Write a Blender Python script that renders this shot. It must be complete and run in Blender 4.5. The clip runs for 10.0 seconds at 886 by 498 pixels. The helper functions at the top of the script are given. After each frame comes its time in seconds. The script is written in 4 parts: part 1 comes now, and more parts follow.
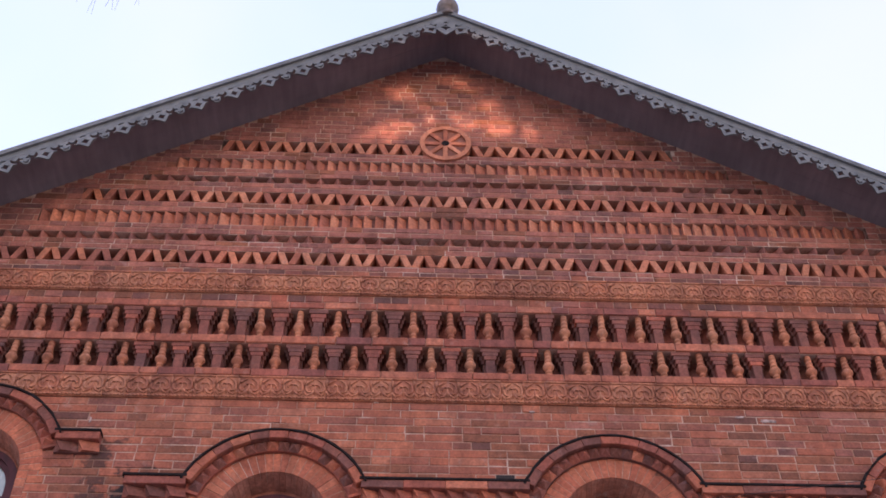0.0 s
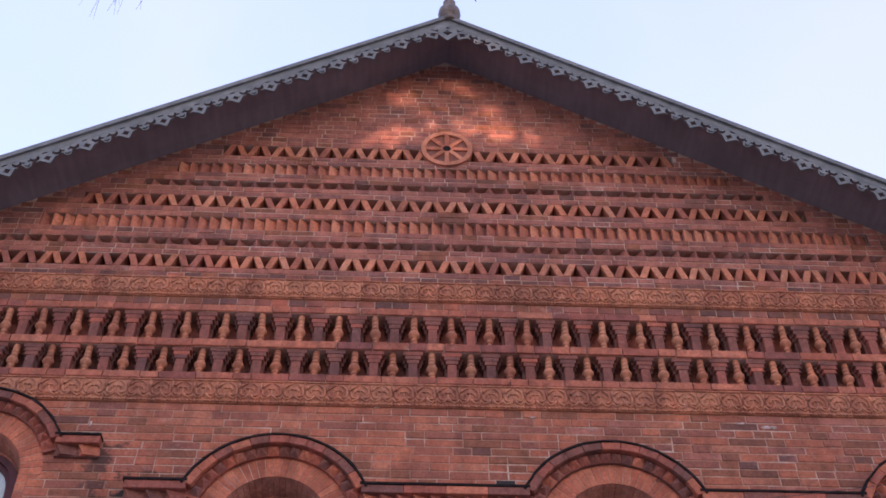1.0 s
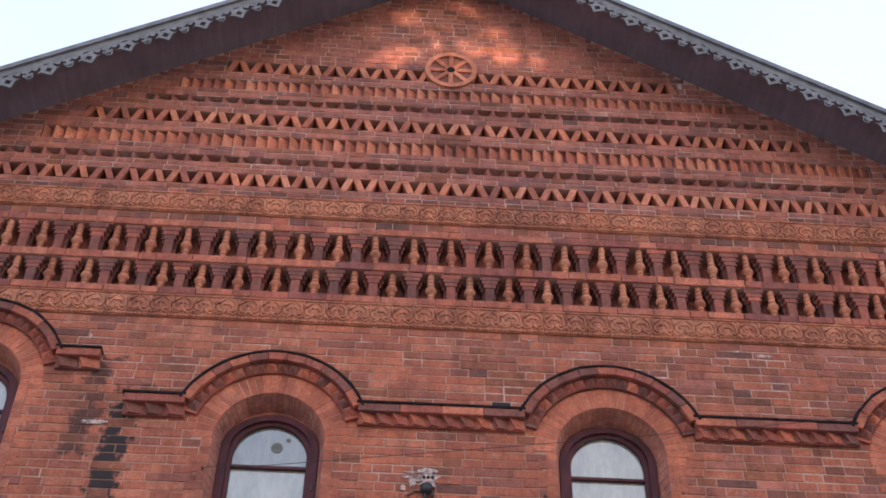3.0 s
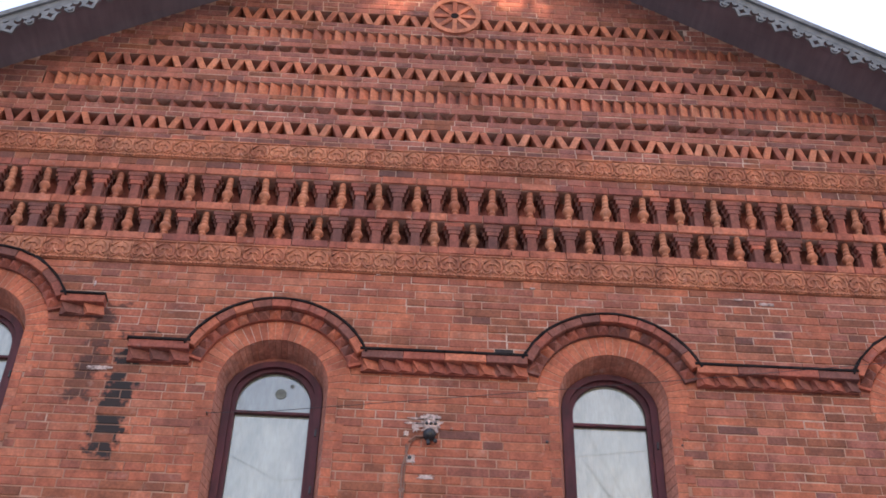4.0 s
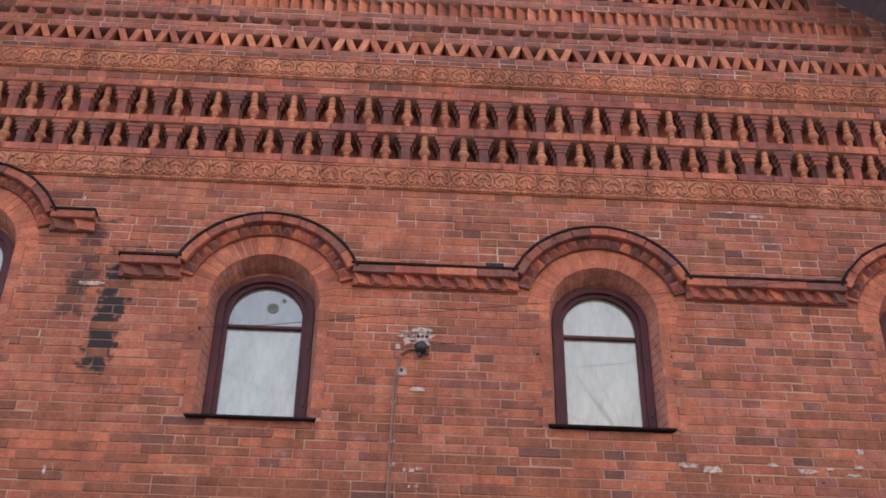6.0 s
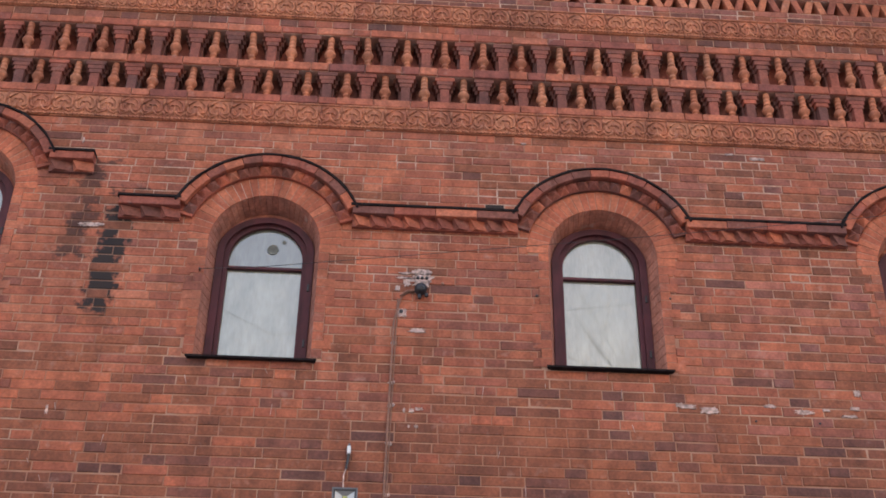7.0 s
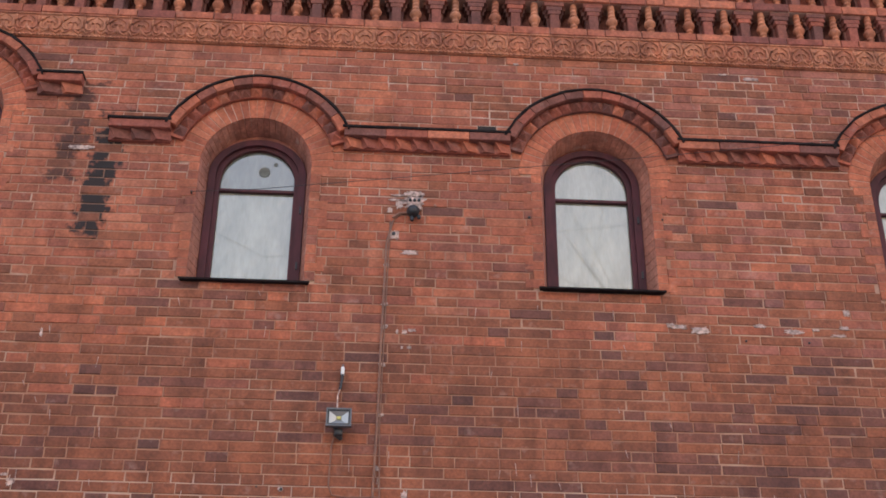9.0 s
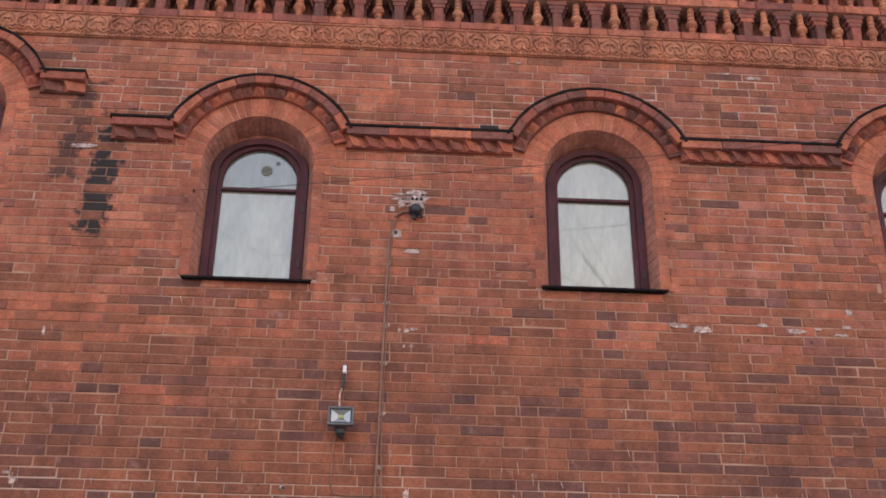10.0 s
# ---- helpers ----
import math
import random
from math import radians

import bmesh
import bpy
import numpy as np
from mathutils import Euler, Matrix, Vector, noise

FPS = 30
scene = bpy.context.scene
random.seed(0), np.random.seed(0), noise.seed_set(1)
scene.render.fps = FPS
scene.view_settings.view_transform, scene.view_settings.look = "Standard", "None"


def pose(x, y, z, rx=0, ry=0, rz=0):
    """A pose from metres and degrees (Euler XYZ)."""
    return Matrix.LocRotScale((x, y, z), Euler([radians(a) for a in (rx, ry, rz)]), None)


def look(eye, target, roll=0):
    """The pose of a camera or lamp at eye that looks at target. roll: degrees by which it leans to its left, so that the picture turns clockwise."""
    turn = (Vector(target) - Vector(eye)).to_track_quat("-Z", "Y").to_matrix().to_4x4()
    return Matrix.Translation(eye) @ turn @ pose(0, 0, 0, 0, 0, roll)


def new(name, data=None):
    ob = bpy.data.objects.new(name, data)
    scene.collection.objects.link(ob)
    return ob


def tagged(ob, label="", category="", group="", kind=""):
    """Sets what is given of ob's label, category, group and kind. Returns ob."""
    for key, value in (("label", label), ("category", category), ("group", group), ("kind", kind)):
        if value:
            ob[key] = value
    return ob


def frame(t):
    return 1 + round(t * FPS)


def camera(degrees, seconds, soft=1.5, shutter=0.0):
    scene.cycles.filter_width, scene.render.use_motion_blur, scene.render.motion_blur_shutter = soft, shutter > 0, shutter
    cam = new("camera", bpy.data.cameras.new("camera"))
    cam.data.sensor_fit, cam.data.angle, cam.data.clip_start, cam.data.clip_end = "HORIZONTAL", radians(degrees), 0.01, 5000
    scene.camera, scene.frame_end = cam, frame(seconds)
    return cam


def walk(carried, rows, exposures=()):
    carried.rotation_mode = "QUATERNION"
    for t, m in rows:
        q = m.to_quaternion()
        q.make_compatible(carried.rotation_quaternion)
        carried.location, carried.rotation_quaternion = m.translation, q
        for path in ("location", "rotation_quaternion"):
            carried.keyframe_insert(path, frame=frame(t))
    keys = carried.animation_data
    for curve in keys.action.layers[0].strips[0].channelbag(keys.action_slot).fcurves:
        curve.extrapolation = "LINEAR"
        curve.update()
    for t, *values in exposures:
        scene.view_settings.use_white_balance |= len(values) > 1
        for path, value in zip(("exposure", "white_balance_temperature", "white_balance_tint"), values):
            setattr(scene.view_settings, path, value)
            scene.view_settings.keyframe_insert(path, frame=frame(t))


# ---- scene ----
cam = camera(41.0, 10.0, 1.7)
EYE = (0.0, 0.0, 1.6)
ROWS = [  # seconds, tilt, lean, turn
    (0.0, 134.651, 0.159, -1.992),
    (0.5, 135.093, 0.004, -1.896),
    (1.0, 134.902, -0.005, -2.082),
    (1.5, 134.491, -0.134, -2.398),
    (2.0, 133.880, -0.296, -2.595),
    (2.5, 132.615, -0.772, -2.986),
    (4.0, 128.616, -1.234, -2.947),
    (4.5, 127.700, -1.001, -2.858),
    (5.0, 126.707, -0.819, -2.977),
    (5.5, 125.732, -0.759, -3.094),
    (7.0, 121.653, -0.824, -3.206),
    (7.5, 120.553, -0.955, -3.360),
    (8.0, 119.572, -0.715, -3.442),
    (8.5, 118.703, -0.488, -3.478),
    (9.0, 117.885, -0.467, -3.426),
    (9.5, 117.680, -0.459, -3.371),
    (10.0, 117.828, -0.592, -3.371),
]
walk(cam, [(t, pose(*EYE, a, b, c)) for t, a, b, c in ROWS], [(0.0, 0.16, 6080, 17), (0.5, 0.02, 5830, 17), (2.0, 0.02, 5850, 16), (2.7, 0.16, 5980, 12), (3.8, 0.40, 6050, 8), (5.5, 0.38, 6200, 9), (7.0, 0.31, 6450, 8), (10.0, 0.31, 6520, 8)])

# ---- daylight: pale evening sky, a low warm sun behind the trees ----
SUN_UP, SUN_SIDE = 5.5, 14.0
world = bpy.data.worlds.new("world")
scene.world = world
world.use_nodes = True
wn, wl = world.node_tree.nodes, world.node_tree.links
sky = wn.new("ShaderNodeTexSky")
sky.sky_type, sky.sun_disc = "NISHITA", False
sky.sun_elevation, sky.sun_rotation = radians(SUN_UP), radians(180 - SUN_SIDE)
haze = wn.new("ShaderNodeMix")
haze.data_type = "RGBA"
haze.inputs[0].default_value = 0.35
wl.new(sky.outputs[0], haze.inputs[6])
# thin veil of cloud, uneven
where, veil, tint = wn.new("ShaderNodeTexCoord"), wn.new("ShaderNodeTexNoise"), wn.new("ShaderNodeValToRGB")
veil.inputs["Scale"].default_value, veil.inputs["Detail"].default_value = 2.2, 4.0
wl.new(where.outputs["Generated"], veil.inputs["Vector"])
wl.new(veil.outputs[0], tint.inputs[0])
lift = wn.new("ShaderNodeMix")
lift.data_type, lift.blend_type = "RGBA", "MULTIPLY"
lift.inputs[0].default_value = 1.0
lift.inputs[7].default_value = (5.35, 5.35, 5.35, 1)
for stop, p, c in zip(tint.color_ramp.elements, (0.36, 0.66), ((0.63, 0.70, 1.03, 1), (0.82, 0.78, 1.05, 1))):
    stop.position, stop.color = p, c
wl.new(tint.outputs[0], lift.inputs[6])
wl.new(lift.outputs[2], haze.inputs[7])
back = wn["Background"]
wl.new(haze.outputs[2], back.inputs[0])
back.inputs[1].default_value = 0.445

sun_data = bpy.data.lights.new("sun", "SUN")
sun_data.energy, sun_data.angle, sun_data.color = 5.8, radians(0.2), (1.0, 0.64, 0.42)
sun = new("sun", sun_data)
SUN_AT = Vector((math.sin(radians(SUN_SIDE)) * math.cos(radians(SUN_UP)), -math.cos(radians(SUN_SIDE)) * math.cos(radians(SUN_UP)), math.sin(radians(SUN_UP))))
sun.matrix_world = look(SUN_AT * 50, (0, 0, 0))


# ---- materials ----
def shader(name, rough=0.85, metal=0.0):
    m = bpy.data.materials.new(name)
    m.use_nodes = True
    n, l = m.node_tree.nodes, m.node_tree.links
    b = n["Principled BSDF"]
    b.inputs["Roughness"].default_value, b.inputs["Metallic"].default_value = rough, metal
    return m, n, l, b


def noise_at(n, l, scale, detail=4.0, stretch=(1, 1, 1)):
    geo = n.new("ShaderNodeNewGeometry")
    mp = n.new("ShaderNodeMapping")
    mp.inputs["Scale"].default_value = stretch
    l.new(geo.outputs["Position"], mp.inputs[0])
    t = n.new("ShaderNodeTexNoise")
    t.inputs["Scale"].default_value, t.inputs["Detail"].default_value = scale, detail
    l.new(mp.outputs[0], t.inputs["Vector"])
    return t.outputs[0]


def ramp(n, l, fac, stops):
    r = n.new("ShaderNodeValToRGB")
    e = r.color_ramp.elements
    while len(e) < len(stops):
        e.new(0.5)
    for k, (p, c) in zip(e, stops):
        k.position, k.color = p, (*c, 1) if len(c) == 3 else c
    l.new(fac, r.inputs[0])
    return r.outputs[0]


def grey(v):
    return (v, v, v)


def mixed(n, l, a, b, fac, mode="MIX"):
    x = n.new("ShaderNodeMix")
    x.data_type, x.blend_type = "RGBA", mode
    for socket, value in ((x.inputs[0], fac), (x.inputs[6], a), (x.inputs[7], b)):
        if isinstance(value, (int, float)):
            socket.default_value = value
        elif isinstance(value, tuple):
            socket.default_value = (*value, 1)
        else:
            l.new(value, socket)
    return x.outputs[2]


def bumped(n, l, b, height, strength=0.4, distance=0.004):
    k = n.new("ShaderNodeBump")
    k.inputs["Strength"].default_value, k.inputs["Distance"].default_value = strength, distance
    l.new(height, k.inputs["Height"])
    l.new(k.outputs[0], b.inputs["Normal"])


def piece_random(n, l):
    """A random number for each piece, loose or joined."""
    o, g, a, f = n.new("ShaderNodeObjectInfo"), n.new("ShaderNodeNewGeometry"), n.new("ShaderNodeMath"), n.new("ShaderNodeMath")
    a.operation, f.operation = "ADD", "FRACT"
    l.new(o.outputs["Random"], a.inputs[0])
    l.new(g.outputs["Random Per Island"], a.inputs[1])
    l.new(a.outputs[0], f.inputs[0])
    return f.outputs[0]


def runoff(n, l, col, share=1.0):
    """Black run-off stains on the wall below the hood's end, in two ragged streaks."""
    geo, sep = n.new("ShaderNodeNewGeometry"), n.new("ShaderNodeSeparateXYZ")
    l.new(geo.outputs["Position"], sep.inputs[0])

    def op(kind, a, b=0.0):
        m = n.new("ShaderNodeMath")
        m.operation = kind
        for socket, value in zip(m.inputs, (a, b)):
            if isinstance(value, (int, float)):
                socket.default_value = value
            else:
                l.new(value, socket)
        return m.outputs[0]

    course = op("FLOOR", op("DIVIDE", op("SUBTRACT", sep.outputs[2], 7.300), 0.0727))
    ragged = op("MULTIPLY", op("SUBTRACT", noise_at(n, l, 19, 6), 0.5), 3.0)
    for x0, lean, width, z0, z1, most in ((-2.048, 0.085, 0.086, 5.60, 6.62, 0.97), (-2.285, 0.10, 0.072, 6.05, 6.90, 0.72), (-2.10, 0.0, 0.10, 5.46, 5.62, 0.35)):
        # the stain keeps to whole bricks, so each course has its own reach
        dice = n.new("ShaderNodeTexWhiteNoise")
        dice.noise_dimensions = "1D"
        l.new(op("ADD", course, 10 * x0), dice.inputs["W"])
        own = op("SUBTRACT", dice.outputs[0], 0.5)
        line = op("ADD", op("ADD", op("MULTIPLY", op("SUBTRACT", sep.outputs[2], z1), lean), x0), op("MULTIPLY", own, 0.085))
        across = op("DIVIDE", op("ABSOLUTE", op("SUBTRACT", sep.outputs[0], line)), op("MULTIPLY", op("ADD", 1.0, op("MULTIPLY", own, 0.9)), width))
        along = op("ABSOLUTE", op("DIVIDE", op("SUBTRACT", sep.outputs[2], (z0 + z1) / 2), (z1 - z0) / 2))
        f = op("SUBTRACT", op("ADD", 1.36, ragged), op("MAXIMUM", across, op("POWER", along, 4.0)))
        f = op("MULTIPLY", op("MINIMUM", op("MAXIMUM", op("MULTIPLY", f, 1.9), 0.0), 1.0), most * share)
        col = mixed(n, l, col, (0.018, 0.016, 0.016), f)
    return col


def fired_clay(name, stops, lime=0.35, rough=0.88, patch=0.5):
    m, n, l, b = shader(name, rough)
    col = ramp(n, l, piece_random(n, l), stops)
    broad = ramp(n, l, noise_at(n, l, 1.1, 4), [(0.32, (0.68, 0.72, 0.82)), (0.5, (0.94, 0.95, 0.97)), (0.68, (1.20, 1.16, 1.10))])
    col = mixed(n, l, col, broad, patch, "MULTIPLY")
    grain = noise_at(n, l, 46, 6)
    col = mixed(n, l, col, ramp(n, l, grain, [(0.3, grey(0.66)), (0.7, grey(1.22))]), 0.75, "MULTIPLY")
    streak = ramp(n, l, noise_at(n, l, 9, 5, (1, 1, 0.35)), [(0.32, grey(0.66)), (0.62, grey(1.14))])
    col = mixed(n, l, col, streak, 0.75, "MULTIPLY")
    blot = ramp(n, l, noise_at(n, l, 15, 6), [(0.32, (0.62, 0.58, 0.58)), (0.58, grey(1.06))])
    col = mixed(n, l, col, blot, 0.55, "MULTIPLY")
    bloom = ramp(n, l, noise_at(n, l, 13, 7), [(0.62, grey(0)), (0.8, grey(lime))])
    col = mixed(n, l, col, (0.52, 0.36, 0.30), bloom)
    if name == "brick_clay":
        col = runoff(n, l, col)
    l.new(col, b.inputs["Base Color"])
    bumped(n, l, b, noise_at(n, l, 120, 5), 0.5, 0.003)
    return m


BRICK = fired_clay("brick_clay", [(0.0, (0.290, 0.098, 0.064)), (0.10, (0.325, 0.103, 0.063)), (0.3, (0.385, 0.114, 0.063)), (0.55, (0.430, 0.126, 0.066)), (0.8, (0.465, 0.142, 0.071)), (1.0, (0.455, 0.160, 0.090))])
# gable bricks, dulled and purpled to paint the wall's sky-lit shade
GABLE_SHADE = fired_clay("shade_tinted_gable_brick", [(0.0, (0.235, 0.093, 0.074)), (0.25, (0.320, 0.110, 0.079)), (0.6, (0.380, 0.127, 0.084)), (1.0, (0.435, 0.150, 0.098))])
TRIM = fired_clay("trim_brick", [(0.0, (0.250, 0.080, 0.062)), (0.2, (0.360, 0.100, 0.062)), (0.6, (0.470, 0.136, 0.072)), (1.0, (0.540, 0.180, 0.100))], 0.3)
ORNAMENT = fired_clay("ornament_brick", [(0.0, (0.350, 0.110, 0.072)), (0.25, (0.450, 0.138, 0.076)), (0.6, (0.550, 0.180, 0.092)), (1.0, (0.640, 0.250, 0.140))], 0.4)
# hard-fired dark bricks; on the lower wall they also paint its dimmer light
BURNT_AND_DIMMED = fired_clay("hard_burnt_and_dimmed_brick", [(0.0, (0.225, 0.078, 0.044)), (0.35, (0.275, 0.092, 0.048)), (1.0, (0.330, 0.108, 0.054))], 0.3)
# overburnt bricks; also painted shade behind the piers and in the wheel
OVERBURNT_AND_SHADE = fired_clay("overburnt_and_shade_brick", [(0.0, (0.150, 0.062, 0.048)), (0.5, (0.190, 0.071, 0.050)), (1.0, (0.230, 0.082, 0.054))], 0.3)
# lime-bloomed reveal brick, its colour also lifted for light bounced off the ground
ARCH_BOUNCE = fired_clay("weathered_bounce_lit_arch_brick", [(0.0, (0.440, 0.165, 0.108)), (1.0, (0.520, 0.215, 0.145))], 0.95)
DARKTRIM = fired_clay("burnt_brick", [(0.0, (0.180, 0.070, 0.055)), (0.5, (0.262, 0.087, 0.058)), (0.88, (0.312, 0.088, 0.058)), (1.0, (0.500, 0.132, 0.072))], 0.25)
TERRA = fired_clay("terracotta", [(0.0, (0.425, 0.136, 0.070)), (0.5, (0.515, 0.178, 0.088)), (1.0, (0.585, 0.232, 0.120))], 0.3, 0.8)
ARCHB = fired_clay("arch_brick", [(0.0, (0.430, 0.118, 0.062)), (0.5, (0.500, 0.148, 0.074)), (1.0, (0.540, 0.175, 0.092))], 0.2, 0.88, 0.3)
SOOT = fired_clay("sooty_brick", [(0.0, (0.022, 0.018, 0.017)), (0.6, (0.050, 0.034, 0.030)), (1.0, (0.110, 0.048, 0.036))], 0.05)


def mortar():
    m, n, l, b = shader("mortar", 0.95)
    # worn brown pointing with runs of pale lime left in it
    a = ramp(n, l, noise_at(n, l, 2.3, 5), [(0.30, (0.35, 0.160, 0.102)), (0.52, (0.47, 0.265, 0.185)), (0.72, (0.63, 0.46, 0.37))])
    bits = ramp(n, l, noise_at(n, l, 11, 5, (0.6, 1, 1)), [(0.54, grey(0)), (0.70, grey(0.45))])
    a = mixed(n, l, a, (0.74, 0.60, 0.50), bits)
    worn = ramp(n, l, noise_at(n, l, 6, 5), [(0.36, (0.72, 0.62, 0.58)), (0.52, grey(1.0))])
    a = mixed(n, l, a, worn, 0.7, "MULTIPLY")
    c = mixed(n, l, a, ramp(n, l, noise_at(n, l, 60, 4), [(0.3, grey(0.7)), (0.7, grey(1.2))]), 0.7, "MULTIPLY")
    # old brown pointing on the lower wall; only its lowest courses were repointed in lime
    geo, sep = n.new("ShaderNodeNewGeometry"), n.new("ShaderNodeSeparateXYZ")
    l.new(geo.outputs["Position"], sep.inputs[0])

    def height(z0, z1, v0, v1):
        r = n.new("ShaderNodeMapRange")
        l.new(sep.outputs[2], r.inputs[0])
        for k, v in enumerate((z0, z1, v0, v1)):
            r.inputs[k + 1].default_value = v
        return r.outputs[0]

    old = ramp(n, l, noise_at(n, l, 3.1, 6), [(0.30, (0.29, 0.125, 0.080)), (0.55, (0.390, 0.205, 0.132)), (0.78, (0.54, 0.37, 0.27))])
    c = mixed(n, l, c, old, height(4.9, 6.9, 0.92, 0.0))
    c = mixed(n, l, c, (0.60, 0.48, 0.40), height(3.82, 3.90, 0.4, 0.0))
    l.new(runoff(n, l, c, 0.45), b.inputs["Base Color"])
    bumped(n, l, b, noise_at(n, l, 150, 4), 0.5, 0.003)
    return m


def plain(name, col, rough=0.6, metal=0.0, wear=0.35, scale=14, bump=0.25, stretch=(1, 1, 1)):
    m, n, l, b = shader(name, rough, metal)
    lo, hi = tuple(v * (1 - wear) for v in col), tuple(min(1, v * (1 + wear)) for v in col)
    c = ramp(n, l, noise_at(n, l, scale, 6, stretch), [(0.3, lo), (0.7, hi)])
    c = mixed(n, l, c, ramp(n, l, noise_at(n, l, scale * 0.12, 3), [(0.3, grey(0.8)), (0.7, grey(1.15))]), 0.8, "MULTIPLY")
    l.new(c, b.inputs["Base Color"])
    bumped(n, l, b, noise_at(n, l, scale * 5, 4, stretch), bump, 0.002)
    return m


MORTAR = mortar()
SOFFIT = plain("soffit_wood", (0.184, 0.142, 0.150), 0.8, 0, 0.12, 20, 0.4, (1, 0.15, 1))
BARGE = plain("grey_paint", (0.152, 0.150, 0.149), 0.6, 0, 0.3, 8)
ROOFEDGE = plain("dark_sheet_metal", (0.11, 0.11, 0.115), 0.45, 0.3, 0.3, 6)
FLASH = plain("blackened_flashing", (0.018, 0.013, 0.013), 0.85, 0.0, 0.5, 18)
FLASH.node_tree.nodes["Principled BSDF"].inputs["Specular IOR Level"].default_value = 0.12
FRAME = plain("maroon_paint", (0.078, 0.016, 0.021), 0.72, 0, 0.35, 16, 0.3, (1, 1, 0.3))
FINIAL = plain("finial_metal", (0.16, 0.12, 0.105), 0.5, 0.2, 0.4, 20)
PLASTER = plain("lime_plaster", (0.46, 0.335, 0.29), 0.9, 0, 0.6, 38, 0.6)
CABLE = plain("cable_sheath", (0.25, 0.120, 0.078), 0.6, 0, 0.25, 30)
BLACK = plain("black_plastic", (0.022, 0.022, 0.025), 0.4, 0, 0.3, 20)
GREYMETAL = plain("grey_casting", (0.13, 0.135, 0.145), 0.45, 0.4, 0.25, 20)
OLIVE = plain("dull_olive_plastic", (0.150, 0.155, 0.132), 0.7, 0, 0.25, 30)
WHITE = plain("white_plastic", (0.75, 0.75, 0.74), 0.5, 0, 0.1, 20)
CHROME = plain("reflector", (0.42, 0.42, 0.41), 0.38, 0.8, 0.1, 10, 0.02)
LED = plain("yellow_led", (0.52, 0.52, 0.16), 0.5, 0, 0.1, 20)
GROUND = plain("paving", (0.275, 0.262, 0.246), 0.9, 0, 0.3, 3, 0.5)
BARK = plain("bark", (0.09, 0.07, 0.055), 0.9, 0, 0.4, 12, 0.6, (1, 1, 0.3))
LEAF = plain("dry_foliage", (0.075, 0.07, 0.035), 0.8, 0, 0.4, 2)
STUCCO = plain("stucco", (0.45, 0.42, 0.38), 0.9, 0, 0.15, 3)


def pane_material(name, dim=1.0):
    m, n, l, b = shader(name, 0.16)
    a = ramp(n, l, noise_at(n, l, 3.6, 4, (1.5, 1, 0.5)), [(0.3, (0.320, 0.322, 0.248)), (0.52, (0.390, 0.390, 0.302)), (0.74, (0.480, 0.475, 0.372))])
    # fine upright streaks painted in for reflected twigs
    c = mixed(n, l, a, ramp(n, l, noise_at(n, l, 30, 8, (1, 1, 0.30)), [(0.36, grey(0.88)), (0.5, grey(1.0)), (0.66, grey(1.12))]), 0.7, "MULTIPLY")
    c = mixed(n, l, c, ramp(n, l, noise_at(n, l, 70, 6, (1, 1, 0.2)), [(0.38, grey(0.86)), (0.5, grey(1.0)), (0.64, grey(1.12))]), 0.4, "MULTIPLY")
    c = mixed(n, l, c, grey(dim), 1.0, "MULTIPLY")
    l.new(c, b.inputs["Base Color"])
    b.inputs["Coat Weight"].default_value, b.inputs["Coat Roughness"].default_value = 1.0, 0.02
    b.inputs["Coat IOR"].default_value = 2.0
    return m


# the second glass is the same colour multiplied darker
PANE, DIM_PANE = pane_material("filmed_twig_reflection_glass", 0.79), pane_material("dim_twig_reflection_glass", 0.44)


# ---- mesh helpers ----
def mesh_of(name, bm, material):
    bmesh.ops.recalc_face_normals(bm, faces=bm.faces)
    me = bpy.data.meshes.new(name)
    bm.to_mesh(me)
    bm.free()
    for m in material if isinstance(material, (list, tuple)) else [material]:
        me.materials.append(m)
    return me


def thing(name, bm, material, label="", category="", group="", kind=""):
    return tagged(new(name, mesh_of(name, bm, material)), label, category, group, kind)


def part(name, bm, material, parent, label=""):
    me = bm if isinstance(bm, bpy.types.Mesh) else mesh_of(name, bm, material)
    ob = new(name, me)
    ob.parent = parent
    return tagged(ob, label)


def add_box(bm, x0, x1, y0, y1, z0, z1, index=0):
    v = [bm.verts.new(p) for p in ((x0, y0, z0), (x1, y0, z0), (x1, y1, z0), (x0, y1, z0), (x0, y0, z1), (x1, y0, z1), (x1, y1, z1), (x0, y1, z1))]
    for q in ((0, 3, 2, 1), (4, 5, 6, 7), (0, 1, 5, 4), (1, 2, 6, 5), (2, 3, 7, 6), (3, 0, 4, 7)):
        bm.faces.new([v[i] for i in q]).material_index = index
    return v


def box(x0, x1, y0, y1, z0, z1, bevel=0.0):
    bm = bmesh.new()
    add_box(bm, x0, x1, y0, y1, z0, z1)
    if bevel:
        bmesh.ops.bevel(bm, geom=bm.edges[:], offset=bevel, segments=2, affect="EDGES", profile=0.5)
    return bm


def add_brick(bm, x0, x1, y0, y1, z0, z1, e=0.005, index=0):
    """A brick with a worn front edge; its back is open."""
    f = [bm.verts.new((x, y0, z)) for x, z in ((x0 + e, z0 + e), (x1 - e, z0 + e), (x1 - e, z1 - e), (x0 + e, z1 - e))]
    m = [bm.verts.new((x, y0 + e, z)) for x, z in ((x0, z0), (x1, z0), (x1, z1), (x0, z1))]
    b = [bm.verts.new((x, y1, z)) for x, z in ((x0, z0), (x1, z0), (x1, z1), (x0, z1))]
    faces = [f]
    for i in range(4):
        j = (i + 1) % 4
        faces += [(f[i], m[i], m[j], f[j]), (m[i], b[i], b[j], m[j])]
    for q in faces:
        bm.faces.new(q).material_index = index


